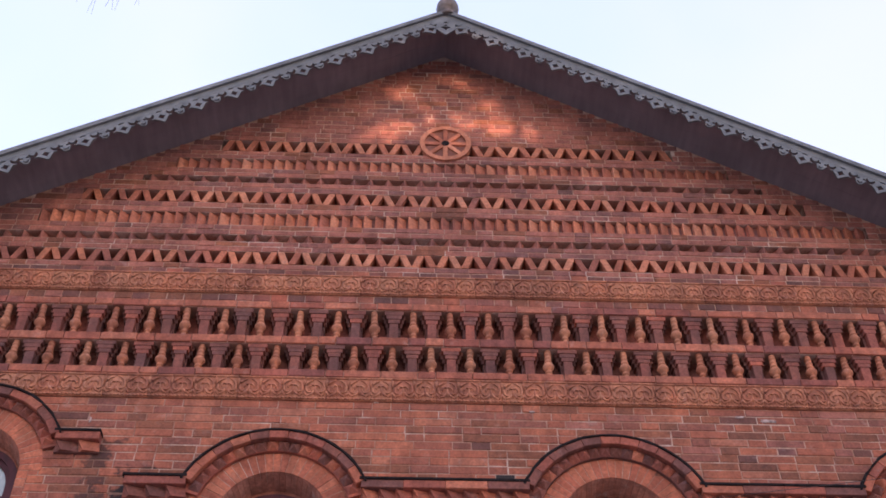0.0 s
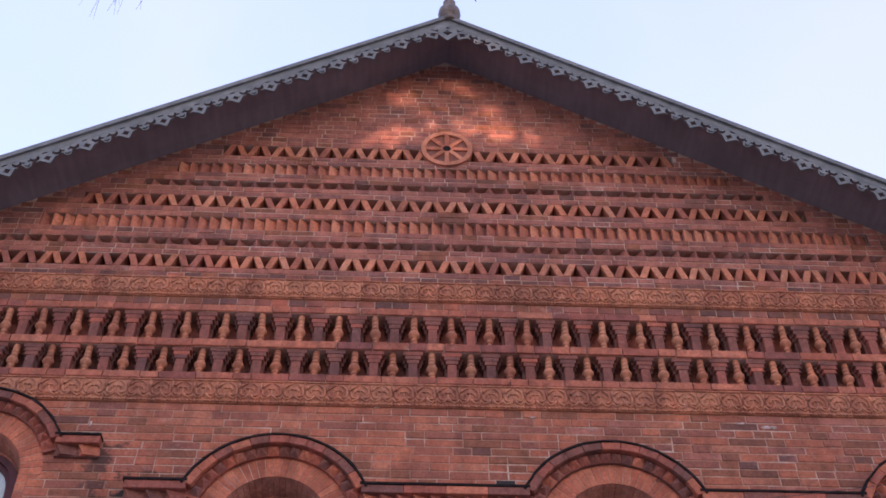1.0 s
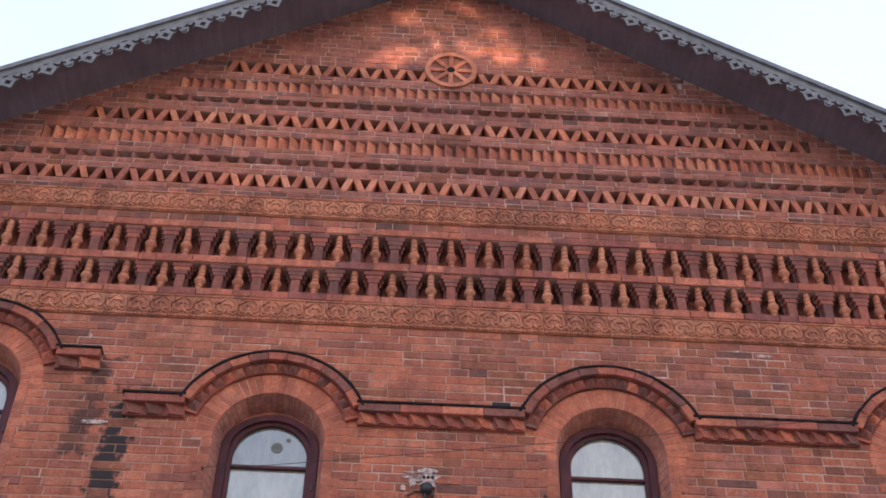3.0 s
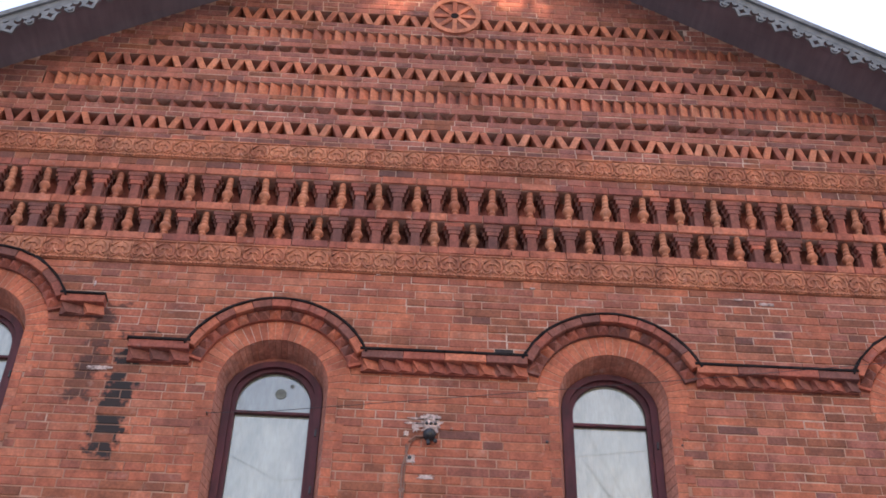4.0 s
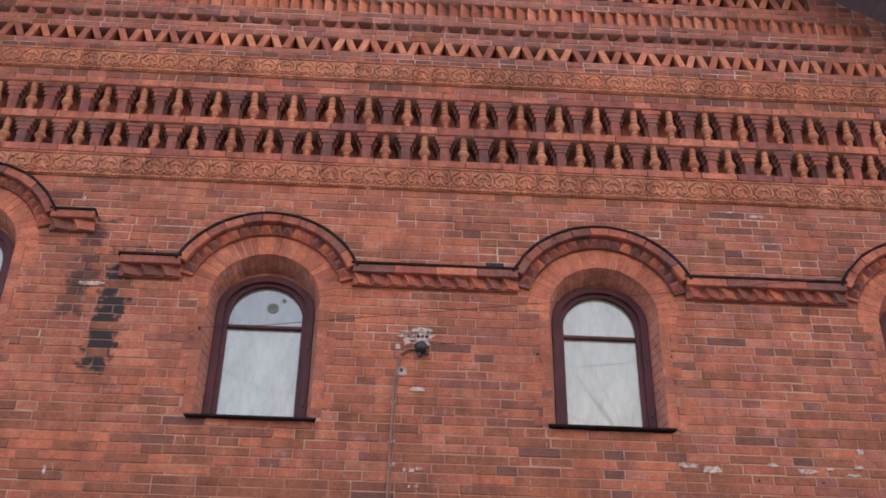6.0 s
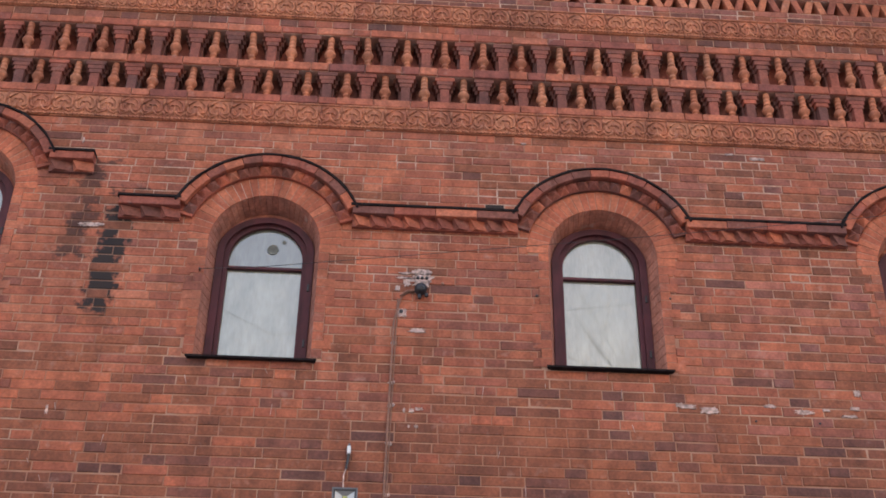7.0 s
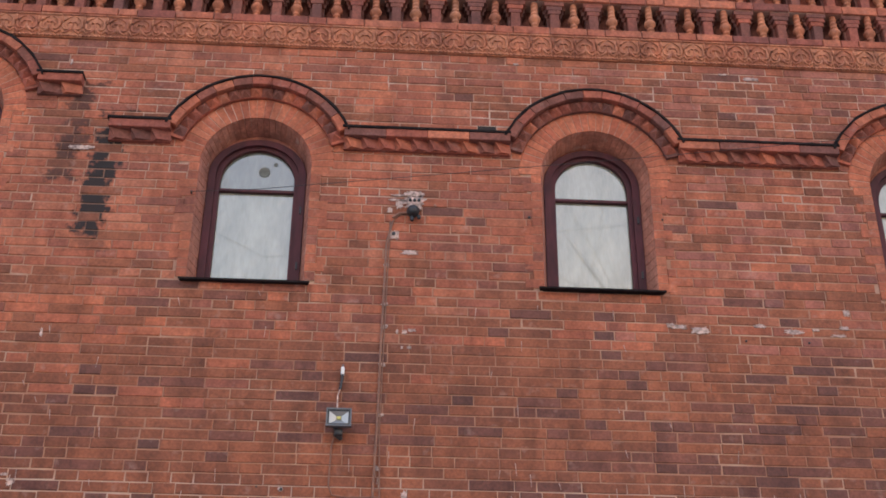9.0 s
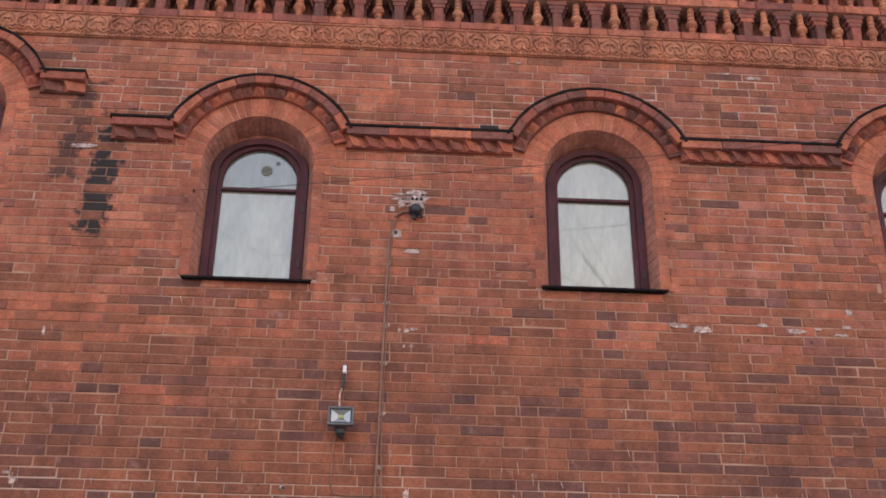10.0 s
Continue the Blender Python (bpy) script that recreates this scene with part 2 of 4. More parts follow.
def add_prism(bm, pts, y0, y1, index=0):
    """Points in x, z drawn out from y0 to y1."""
    a, b = [bm.verts.new((x, y0, z)) for x, z in pts], [bm.verts.new((x, y1, z)) for x, z in pts]
    bm.faces.new(a).material_index = index
    bm.faces.new(b[::-1]).material_index = index
    for i in range(len(a)):
        j = (i + 1) % len(a)
        bm.faces.new((a[j], a[i], b[i], b[j])).material_index = index


def prism(pts, y0, y1):
    bm = bmesh.new()
    add_prism(bm, pts, y0, y1)
    return bm


def plate(loops, y0, y1):
    """A plate in x, z with holes: the first loop is its outline."""
    bm = bmesh.new()
    for loop in loops:
        v = [bm.verts.new((x, y0, z)) for x, z in loop]
        for i in range(len(v)):
            bm.edges.new((v[i], v[(i + 1) % len(v)]))
    bmesh.ops.triangle_fill(bm, use_beauty=True, use_dissolve=False, edges=bm.edges[:])
    out = bmesh.ops.extrude_face_region(bm, geom=bm.faces[:])
    for g in out["geom"]:
        if isinstance(g, bmesh.types.BMVert):
            g.co.y = y1
    return bm


def add_tube(bm, pts, radius, sides=6):
    """A tube along points; the radius may be one for each point."""
    rings = []
    for i, p in enumerate(pts):
        p = Vector(p)
        d = (Vector(pts[min(i + 1, len(pts) - 1)]) - Vector(pts[max(i - 1, 0)])).normalized()
        u = d.orthogonal().normalized() if abs(d.z) > 0.9 else d.cross(Vector((0, 0, 1))).normalized()
        w = d.cross(u)
        r = radius[i] if isinstance(radius, (list, tuple)) else radius
        rings.append([bm.verts.new(p + r * (math.cos(2 * math.pi * k / sides) * u + math.sin(2 * math.pi * k / sides) * w)) for k in range(sides)])
    for a, b in zip(rings, rings[1:]):
        for k in range(sides):
            j = (k + 1) % sides
            bm.faces.new((a[k], a[j], b[j], b[k]))
    bm.faces.new(rings[0][::-1])
    bm.faces.new(rings[-1])


def tube(pts, radius, sides=6):
    bm = bmesh.new()
    add_tube(bm, pts, radius, sides)
    return bm


def lathe(profile, sides=12):
    """A turned shape round the z axis, from (radius, z) pairs."""
    bm = bmesh.new()
    rings = [[bm.verts.new((r * math.cos(2 * math.pi * k / sides), r * math.sin(2 * math.pi * k / sides), z)) for k in range(sides)] for r, z in profile]
    for a, b in zip(rings, rings[1:]):
        for k in range(sides):
            j = (k + 1) % sides
            bm.faces.new((a[k], a[j], b[j], b[k]))
    bm.faces.new(rings[0][::-1])
    bm.faces.new(rings[-1])
    for f in bm.faces:
        f.smooth = len(f.verts) == 4
    return bm


# ---- the plan of the front ----
FACE, BACK, MID = 7.5, 7.95, 0.30
PITCH_ROOF, RIDGE = 0.605, 11.80
WEST, EAST = -5.1, 5.7
COURSE = 0.0727
ARCH_Z, ARCH_R, FRAME_R = 6.225, 0.41, 0.36
WINDOWS = ((-3.285, 0.385), (-0.972, 0.0), (1.551, 0.0), (4.06, 0.0))
SILL = 5.285
SPLAY = 7.70


def rake(z):
    half = (RIDGE + 0.10 - z) / PITCH_ROOF
    return max(WEST, MID - half), min(EAST, MID + half)


# bands: name, z0, z1, x0, x1, depth of the recess
BANDS = (
    ("baluster", 7.610, 7.882, WEST, EAST, 0.155),
    ("baluster", 7.965, 8.268, WEST, EAST, 0.155),
    ("zigzag", 8.780, 8.932, -4.41, 5.0, 0.125),
    ("dogtooth", 9.055, 9.140, -3.68, 4.52, 0.11),
    ("sawtooth", 9.265, 9.420, -3.36, 4.18, 0.053),
    ("zigzag", 9.553, 9.706, -3.03, 3.66, 0.125),
    ("dogtooth", 9.835, 9.915, -2.52, 3.31, 0.11),
    ("sawtooth", 10.030, 10.170, -2.24, 3.02, 0.053),
    ("zigzag", 10.280, 10.436, MID - 2.147, MID + 2.217, 0.125),
)
FRIEZES = ((7.300, 7.535, 0.1745), (8.425, 8.655, 0.1645))

# ---- ground and wall ----
thing("ground", box(-120, 120, -150, 90, -0.3, 0), GROUND, kind="structure")


def wall_body():
    bm = plate([[(WEST, 0), (EAST, 0), (EAST, 7.61), (WEST, 7.61)]] + [
        [(c - ARCH_R - 0.012, SILL + dz - 0.02), (c + ARCH_R + 0.012, SILL + dz - 0.02)]
        + [(c + (ARCH_R + 0.012) * math.cos(math.pi * k / 20), ARCH_Z + dz + (ARCH_R + 0.012) * math.sin(math.pi * k / 20)) for k in range(21)] for c, dz in WINDOWS if c + 0.6 < EAST], FACE + 0.0045, BACK)
    z = 7.61
    for _, z0, z1, x0, x1, depth in BANDS:
        for za, zb, inner in ((z, z0, None), (z0, z1, (x0, x1))):
            if zb - za < 1e-4:
                continue
            (l0, r0), (l1, r1) = rake(za), rake(zb)
            if inner is None or inner[0] <= WEST:
                d = 0.0045 if inner is None else depth
                add_prism(bm, [(l0, za), (r0, za), (r1, zb), (l1, zb)], FACE + d, BACK)
            else:
                a, b = max(inner[0], l1 + 0.02), min(inner[1], r1 - 0.02)
                add_prism(bm, [(l0, za), (a, za), (a, zb), (l1, zb)], FACE + 0.0045, BACK)
                add_prism(bm, [(a, za), (b, za), (b, zb), (a, zb)], FACE + depth, BACK)
                add_prism(bm, [(b, za), (r0, za), (r1, zb), (b, zb)], FACE + 0.0045, BACK)
        z = z1
    l0, r0 = rake(z)
    add_prism(bm, [(l0, z), (r0, z), (MID, RIDGE + 0.10)], FACE + 0.0045, BACK)
    return bm


wall = thing("wall_south", wall_body(), MORTAR, "weathered red brick gable wall with pale mortar joints", "wall", kind="structure")
for name, x0, x1, y0, y1 in (("wall_west", WEST, WEST + 0.4, BACK, 17), ("wall_east", EAST - 0.4, EAST, BACK, 17), ("wall_north", WEST, EAST, 17, 17.4)):
    thing(name, box(x0, x1, y0, y1, 0, 8.5), DARKTRIM, kind="structure")
thing("ceiling", box(WEST + 0.4, EAST - 0.4, BACK, 17, 7.4, 7.55), STUCCO, kind="structure")
thing("floor", box(WEST + 0.4, EAST - 0.4, BACK, 17, 3.3, 3.5), SOFFIT, kind="structure")

# ---- roof, soffit boards ----
OVER = 7.0
def roof_strip(lo, hi, y0, y1, reach=5.9):
    return prism([(MID - reach, RIDGE + lo - PITCH_ROOF * reach), (MID, RIDGE + lo), (MID + reach, RIDGE + lo - PITCH_ROOF * reach),
                  (MID + reach, RIDGE + hi - PITCH_ROOF * reach), (MID, RIDGE + hi), (MID - reach, RIDGE + hi - PITCH_ROOF * reach)], y0, y1)


roof = thing("roof", roof_strip(0.112, 0.14, OVER, 17.5), ROOFEDGE, "dark sheet-metal gable roof over brown boarded eaves", "roof", kind="structure")
for side in (-1, 1):
    for k in range(4):
        y0 = OVER + 0.03 + k * 0.125
        bm = prism([(MID, RIDGE + 0.08), (MID + side * 5.9, RIDGE + 0.08 - PITCH_ROOF * 5.9), (MID + side * 5.9, RIDGE + 0.11 - PITCH_ROOF * 5.9), (MID, RIDGE + 0.11)], y0 + 0.0006, y0 + 0.1244)
        part("soffit_board", bm, SOFFIT, roof, "dark brown eave board")
    bm = prism([(MID, RIDGE + 0.154), (MID + side * 5.95, RIDGE + 0.154 - PITCH_ROOF * 5.95), (MID + side * 5.95, RIDGE + 0.182 - PITCH_ROOF * 5.95), (MID, RIDGE + 0.182)], OVER - 0.026, OVER + 0.25)
    part("verge_flashing", bm, BARGE, roof)

# ---- lace boards along the verge ----
LACE = 0.362


def in_star(x, z, r):
    return abs(x) ** 0.66 + abs(z) ** 0.66 < r ** 0.66


def in_hook(x, z, r):
    """A crescent that opens upward."""
    return x * x + z * z < r * r and x * x + (z - 0.42 * r) ** 2 > (0.62 * r) ** 2 and z < 0.45 * r


def in_lace(x, z):
    """Whether the board has wood at this point below its top edge."""
    x, h, p = abs(x), 0.112, LACE / 2
    edge = -h - 0.004 - 0.007 * math.cos(75 * x)
    if x < 0.074:
        edge = -h - 0.086 + 1.08 * x
    if x > p - 0.040:
        edge = min(edge, -h - 0.014 - math.sqrt(max(0.0, 0.036 ** 2 - (x - p) ** 2)))
    if z < edge or z > 0:
        return False
    if in_star(x, z + h + 0.004, 0.046) or (x < 0.030 and -h + 0.064 < z < -h + 0.064 + (0.030 - x)):
        return False
    if in_hook(x - 0.102, z + h - 0.040, 0.043) or (x - 0.155) ** 2 + (z + h - 0.028) ** 2 < 0.011 ** 2:
        return False
    return not in_hook(x - p, z + h + 0.016, 0.024)


def cut_board(inside, x0, x1, z0, z1, cell, thick):
    """A thin board sawn out by a test, in small cells."""
    nx, nz = int(round((x1 - x0) / cell)), int(round((z1 - z0) / cell))
    keep = {(i, k) for i in range(nx) for k in range(nz) if inside(x0 + (i + 0.5) * cell, z0 + (k + 0.5) * cell)}
    v, f, at = [], [], {}

    def vert(i, k, y):
        if (i, k, y) not in at:
            at[(i, k, y)] = len(v)
            v.append((x0 + i * cell, y * thick, z0 + k * cell))
        return at[(i, k, y)]

    for i, k in keep:
        f.append((vert(i, k, 0), vert(i + 1, k, 0), vert(i + 1, k + 1, 0), vert(i, k + 1, 0)))
        for (di, dk), (pa, pb) in (((-1, 0), ((0, 1), (0, 0))), ((1, 0), ((1, 0), (1, 1))), ((0, -1), ((0, 0), (1, 0))), ((0, 1), ((1, 1), (0, 1)))):
            if (i + di, k + dk) not in keep:
                f.append((vert(i + pa[0], k + pa[1], 0), vert(i + pa[0], k + pa[1], 1), vert(i + pb[0], k + pb[1], 1), vert(i + pb[0], k + pb[1], 0)))
    me = bpy.data.meshes.new("fretwork")
    me.from_pydata(v, [], f)
    me.materials.append(BARGE)
    return me


def lace_mesh():
    return cut_board(in_lace, -LACE / 2, LACE / 2, -0.21, 0.0, LACE / 76, 0.022)


def in_apex(x, z):
    x = abs(x)
    edge = -0.235 + 1.05 * x if x < 0.10 else -0.118
    if z < edge or z > 0.09 - PITCH_ROOF * x or x > 0.205:
        return False
    if in_star(x, z + 0.105, 0.060) or (x < 0.028 and -0.03 < z < -0.03 + (0.028 - x)):
        return False
    return not in_hook(x - 0.13, z + 0.065, 0.036)


lace = lace_mesh()
slope = math.degrees(math.atan(PITCH_ROOF))
for side in (-1, 1):
    bm = prism([(MID, RIDGE + 0.0), (MID + side * 5.9, RIDGE - PITCH_ROOF * 5.9), (MID + side * 5.9, RIDGE + 0.112 - PITCH_ROOF * 5.9), (MID, RIDGE + 0.112)], OVER - 0.006, OVER + 0.02)
    board = thing("barge_board", bm, BARGE, "grey painted barge board with fretwork lace under the roof verge", "barge board", "barge boards of the gable")
    board.location.z = 0.04
    bm = prism([(MID, RIDGE + 0.080), (MID + side * 5.9, RIDGE + 0.080 - PITCH_ROOF * 5.9), (MID + side * 5.9, RIDGE + 0.1135 - PITCH_ROOF * 5.9), (MID, RIDGE + 0.1135)], OVER - 0.03, OVER - 0.008)
    part("fillet", bm, BARGE, board)
    for k in range(18):
        d = 0.245 + LACE * k
        ob = part("lace_panel", lace, BARGE, board, "pierced fretwork panel")
        ob.matrix_basis = pose(MID + side * d * math.cos(radians(slope)), OVER - 0.004 - 0.001 * (k % 2), RIDGE + 0.038 - d * math.sin(radians(slope)), 0, side * slope, 0)
ob = tagged(new("apex_fretwork", cut_board(in_apex, -0.21, 0.21, -0.24, 0.10, 0.005, 0.024)), "grey painted fretwork centre piece at the gable peak", "fretwork")
ob.location = (MID, OVER - 0.010, RIDGE - 0.01)

# ---- finial ----
fin = thing("finial", lathe([(0.075, 0.0), (0.085, 0.03), (0.06, 0.05), (0.10, 0.085), (0.118, 0.135), (0.112, 0.19), (0.08, 0.235), (0.05, 0.25)], 20), FINIAL, "weathered metal ball finial on the gable peak", "finial")
fin.location = (MID + 0.02, OVER + 0.02, RIDGE + 0.105)
part("collar", lathe([(0.062, 0.248), (0.07, 0.27), (0.06, 0.30), (0.052, 0.33), (0.066, 0.35), (0.03, 0.37)], 16), FINIAL, fin)
part("scroll_arm", tube([(0.0, 0.0, 0.54), (0.10, 0.0, 0.58), (0.20, 0.0, 0.57), (0.27, 0.0, 0.49), (0.285, 0.0, 0.40)], [0.012, 0.012, 0.013, 0.016, 0.003], 6), FINIAL, fin)
part("spike", lathe([(0.028, 0.365), (0.02, 0.6), (0.004, 0.95)], 10), FINIAL, fin)

# ---- ornamental bands ----
# where the peaks of each zigzag band stand: a few set-out marks, evenly divided between
PEAKS = {8.780: ((-22, -4.50), (-16, -3.154), (-7, -1.179), (0, 0.330), (9, 2.341), (17, 3.964), (23, 5.10)),
         9.553: ((-16, -3.17), (0, 0.398), (9, 2.447), (16, 3.94)),
         10.280: ((-10, MID - 2.257), (0, MID + 0.036), (10, MID + 2.320))}


def zigzag_band(z0, z1, x0, x1, depth):
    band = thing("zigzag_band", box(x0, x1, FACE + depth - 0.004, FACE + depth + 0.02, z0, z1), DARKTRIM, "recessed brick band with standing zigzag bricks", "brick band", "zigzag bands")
    h, w = z1 - z0 - 0.004, 0.057
    marks, at = zip(*PEAKS[z0])
    peaks = np.interp(range(marks[0], marks[-1] + 1), marks, at)
    shapes = {}
    for a, b in zip(peaks, peaks[1:]):
        p = round((b - a) / 0.008) * 0.008
        for flip, c in ((-1, a), (1, b)):
            # flip 1 rises to the peak from its left, -1 falls from it
            low = c - flip * p / 2
            if min(c, low) < x0 - 0.03 or max(c, low) > x1 + 0.03:
                continue
            if (flip, p) not in shapes:
                bm = bmesh.new()
                k = 0.13
                pts = [(-p / 2 + 0.002, 0.0), (-p / 2 + w, 0.0), (-0.002, h * (1 - k)), (-0.002, h), (-w, h), (-p / 2 + 0.002, h * k)]
                pts = [(flip * x, z) for x, z in pts]
                add_prism(bm, pts[::flip], 0, depth)
                bmesh.ops.bevel(bm, geom=[e for e in bm.edges if e.verts[0].co.y < 0.001 and e.verts[1].co.y < 0.001], offset=0.004, segments=1, affect="EDGES")
                shapes[(flip, p)] = mesh_of("zigzag_brick", bm, ORNAMENT)
            ob = part("zigzag_brick", shapes[(flip, p)], ORNAMENT, band)
            ob.matrix_basis = pose(c, FACE + random.uniform(-0.005, 0.006), z0 + 0.002, 0, random.uniform(-1.5, 1.5), 0)


def tooth_band(kind, z0, z1, x0, x1, depth, p, label, material, ridge=0.0):
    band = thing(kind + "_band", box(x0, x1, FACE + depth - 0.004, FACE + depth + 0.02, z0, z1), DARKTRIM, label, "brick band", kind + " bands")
    bm = bmesh.new()
    t = 0.004
    a = [bm.verts.new((x, y, 0)) for x, y in ((-p / 2 + 0.004, depth), (ridge * p - t, 0.0), (ridge * p + t, 0.0), (p / 2 - 0.004, depth))]
    b = [bm.verts.new((v.co.x, v.co.y, z1 - z0 - 0.003)) for v in a]
    bm.faces.new(a)
    bm.faces.new(b[::-1])
    for i in range(3):
        bm.faces.new((a[i], a[i + 1], b[i + 1], b[i]))
    me = mesh_of(kind + "_brick", bm, material)
    n = int((x1 - x0) / p)
    for i in range(n):
        ob = part(kind + "_brick", me, material, band)
        ob.matrix_basis = pose(x0 + (x1 - x0) * (i + 0.5) / n, FACE + random.uniform(0.0, 0.008), z0 + 0.0015, 0, 0, random.uniform(-5, 5))


BAL = 0.3190


def baluster_band(z0, z1, depth, phase):
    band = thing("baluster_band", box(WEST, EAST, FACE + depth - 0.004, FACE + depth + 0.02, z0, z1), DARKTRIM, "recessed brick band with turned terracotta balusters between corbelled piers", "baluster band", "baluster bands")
    h = z1 - z0
    bal = lathe([(0.031, 0.0), (0.031, 0.05 * h), (0.023, 0.07 * h), (0.022, 0.13 * h), (0.031, 0.15 * h), (0.031, 0.18 * h), (0.023, 0.21 * h), (0.025, 0.25 * h), (0.038, 0.30 * h), (0.047, 0.36 * h), (0.048, 0.41 * h), (0.042, 0.46 * h), (0.031, 0.50 * h),
                 (0.025, 0.52 * h), (0.034, 0.54 * h), (0.034, 0.57 * h), (0.026, 0.60 * h), (0.027, 0.68 * h), (0.031, 0.70 * h), (0.031, 0.72 * h), (0.026, 0.74 * h), (0.026, 0.82 * h), (0.031, 0.84 * h), (0.031, 0.87 * h), (0.023, 0.90 * h), (0.027, 0.94 * h), (0.027, 0.98 * h), (0.020, 0.995 * h)], 12)
    bal = mesh_of("baluster", bal, TERRA)
    steps = ((0.0, 0.55, 0.074, 0.005), (0.55, 0.70, 0.101, 0.003), (0.70, 0.85, 0.130, 0.002), (0.85, 1.0, 0.160, 0.0))
    pieces = []
    for lo, hi, w, y in steps:
        bm = bmesh.new()
        add_brick(bm, -w / 2, w / 2, y, depth, h * lo + 0.0005, h * hi - 0.001, 0.003)
        # stepped flank set back behind the front, in dark clay that paints recess shade
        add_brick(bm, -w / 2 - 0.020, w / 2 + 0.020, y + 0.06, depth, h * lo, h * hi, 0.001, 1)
        pieces.append(mesh_of("pier_brick", bm, [DARKTRIM, OVERBURNT_AND_SHADE]))
    for i in range(-17, 18):
        k = i - phase
        c = MID + 0.046 + BAL * k - 0.000075 * k ** 3
        if c < WEST + 0.2 or c > EAST - 0.2:
            continue
        ob = part("baluster", bal, TERRA, band, "turned terracotta baluster")
        ob.matrix_basis = pose(c + random.uniform(-0.006, 0.006), FACE + 0.038, z0 + 0.001, random.uniform(-1, 1), random.uniform(-2.5, 2.5), random.uniform(0, 90))
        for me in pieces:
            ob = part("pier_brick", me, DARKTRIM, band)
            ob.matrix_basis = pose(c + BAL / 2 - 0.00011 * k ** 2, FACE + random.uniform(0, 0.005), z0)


def frieze(z0, z1, p):
    h = z1 - z0
    base = thing("terracotta_frieze", box(WEST, EAST, FACE - 0.006, FACE + 0.02, z0, z1), TERRA, "terracotta frieze of tiles moulded with leafy scrolls", "frieze", "terracotta friezes")
    bm = bmesh.new()
    add_brick(bm, -p / 2 + 0.001, p / 2 - 0.001, -0.010, 0.0, 0.002, h - 0.002, 0.003)
    y = -0.017
    add_tube(bm, [(-p / 2, y, h * 0.93), (p / 2, y, h * 0.93)], 0.010, 6)
    # rope edge below
    for k in range(6):
        x = -p / 2 + p * (k + 0.5) / 6
        add_tube(bm, [(x - 0.012, y, 0.012), (x, y - 0.004, 0.020), (x + 0.012, y, 0.012)], 0.008, 5)
    for s in (-1, 1):
        # ogee stem rising to the tip and curling down
        pts = [(s * 0.06 * p, y, h * 0.84), (s * 0.20 * p, y - 0.003, h * 0.80), (s * 0.35 * p, y - 0.004, h * 0.70), (s * 0.42 * p, y - 0.004, h * 0.54), (s * 0.39 * p, y - 0.004, h * 0.38), (s * 0.28 * p, y - 0.003, h * 0.30), (s * 0.17 * p, y, h * 0.35)]
        add_tube(bm, pts, [0.005, 0.008, 0.0105, 0.0115, 0.0105, 0.008, 0.005], 6)
        pts = [(0, y, h * 0.60), (s * 0.12 * p, y - 0.004, h * 0.62), (s * 0.23 * p, y - 0.004, h * 0.55), (s * 0.21 * p, y - 0.002, h * 0.46)]
        add_tube(bm, pts, [0.005, 0.009, 0.008, 0.004], 6)
        pts = [(s * 0.47 * p, y, h * 0.88), (s * 0.49 * p, y - 0.003, h * 0.72), (s * 0.5 * p, y, h * 0.55)]
        add_tube(bm, pts, [0.004, 0.009, 0.004], 5)
        pts = [(s * 0.04 * p, y, h * 0.38), (s * 0.16 * p, y - 0.003, h * 0.24), (s * 0.33 * p, y, h * 0.17)]
        add_tube(bm, pts, [0.010, 0.010, 0.004], 6)
        pts = [(s * 0.50 * p, y, h * 0.36), (s * 0.43 * p, y - 0.003, h * 0.24), (s * 0.36 * p, y, h * 0.16)]
        add_tube(bm, pts, [0.007, 0.008, 0.004], 5)
    add_tube(bm, [(0, y, h * 0.20), (0, y - 0.005, h * 0.40), (0, y - 0.002, h * 0.58)], [0.004, 0.010, 0.004], 6)
    for v in bm.verts:
        if v.co.y < -0.010:
            v.co.y = -0.010 + 0.55 * (v.co.y + 0.010)
    for f in bm.faces:
        f.smooth = True
    me = mesh_of("frieze_tile", bm, TERRA)
    n = int(4.9 / p)
    for i in range(-n, n + 1):
        ob = part("frieze_tile", me, TERRA, base)
        ob.matrix_basis = pose(MID + 0.01 + p * i, FACE - 0.004 + random.uniform(-0.002, 0.002), z0, 0, random.uniform(-0.6, 0.6), 0)


for kind, z0, z1, x0, x1, depth in BANDS:
    if kind == "zigzag":
        zigzag_band(z0, z1, x0, x1, depth)
    elif kind == "sawtooth":
        tooth_band(kind, z0, z1, x0, x1, depth, 0.1005, "recessed band of upright brick teeth set cornerwise", ORNAMENT, -0.36)
    elif kind == "dogtooth":
        tooth_band(kind, z0, z1, x0, x1, depth, 0.155, "band of flat dogtooth bricks set cornerwise", GABLE_SHADE)
    else:
        baluster_band(z0, z1, depth, 0.5 if z0 < 7.7 else 0.0)
for z0, z1, p in FRIEZES:
    frieze(z0, z1, p)

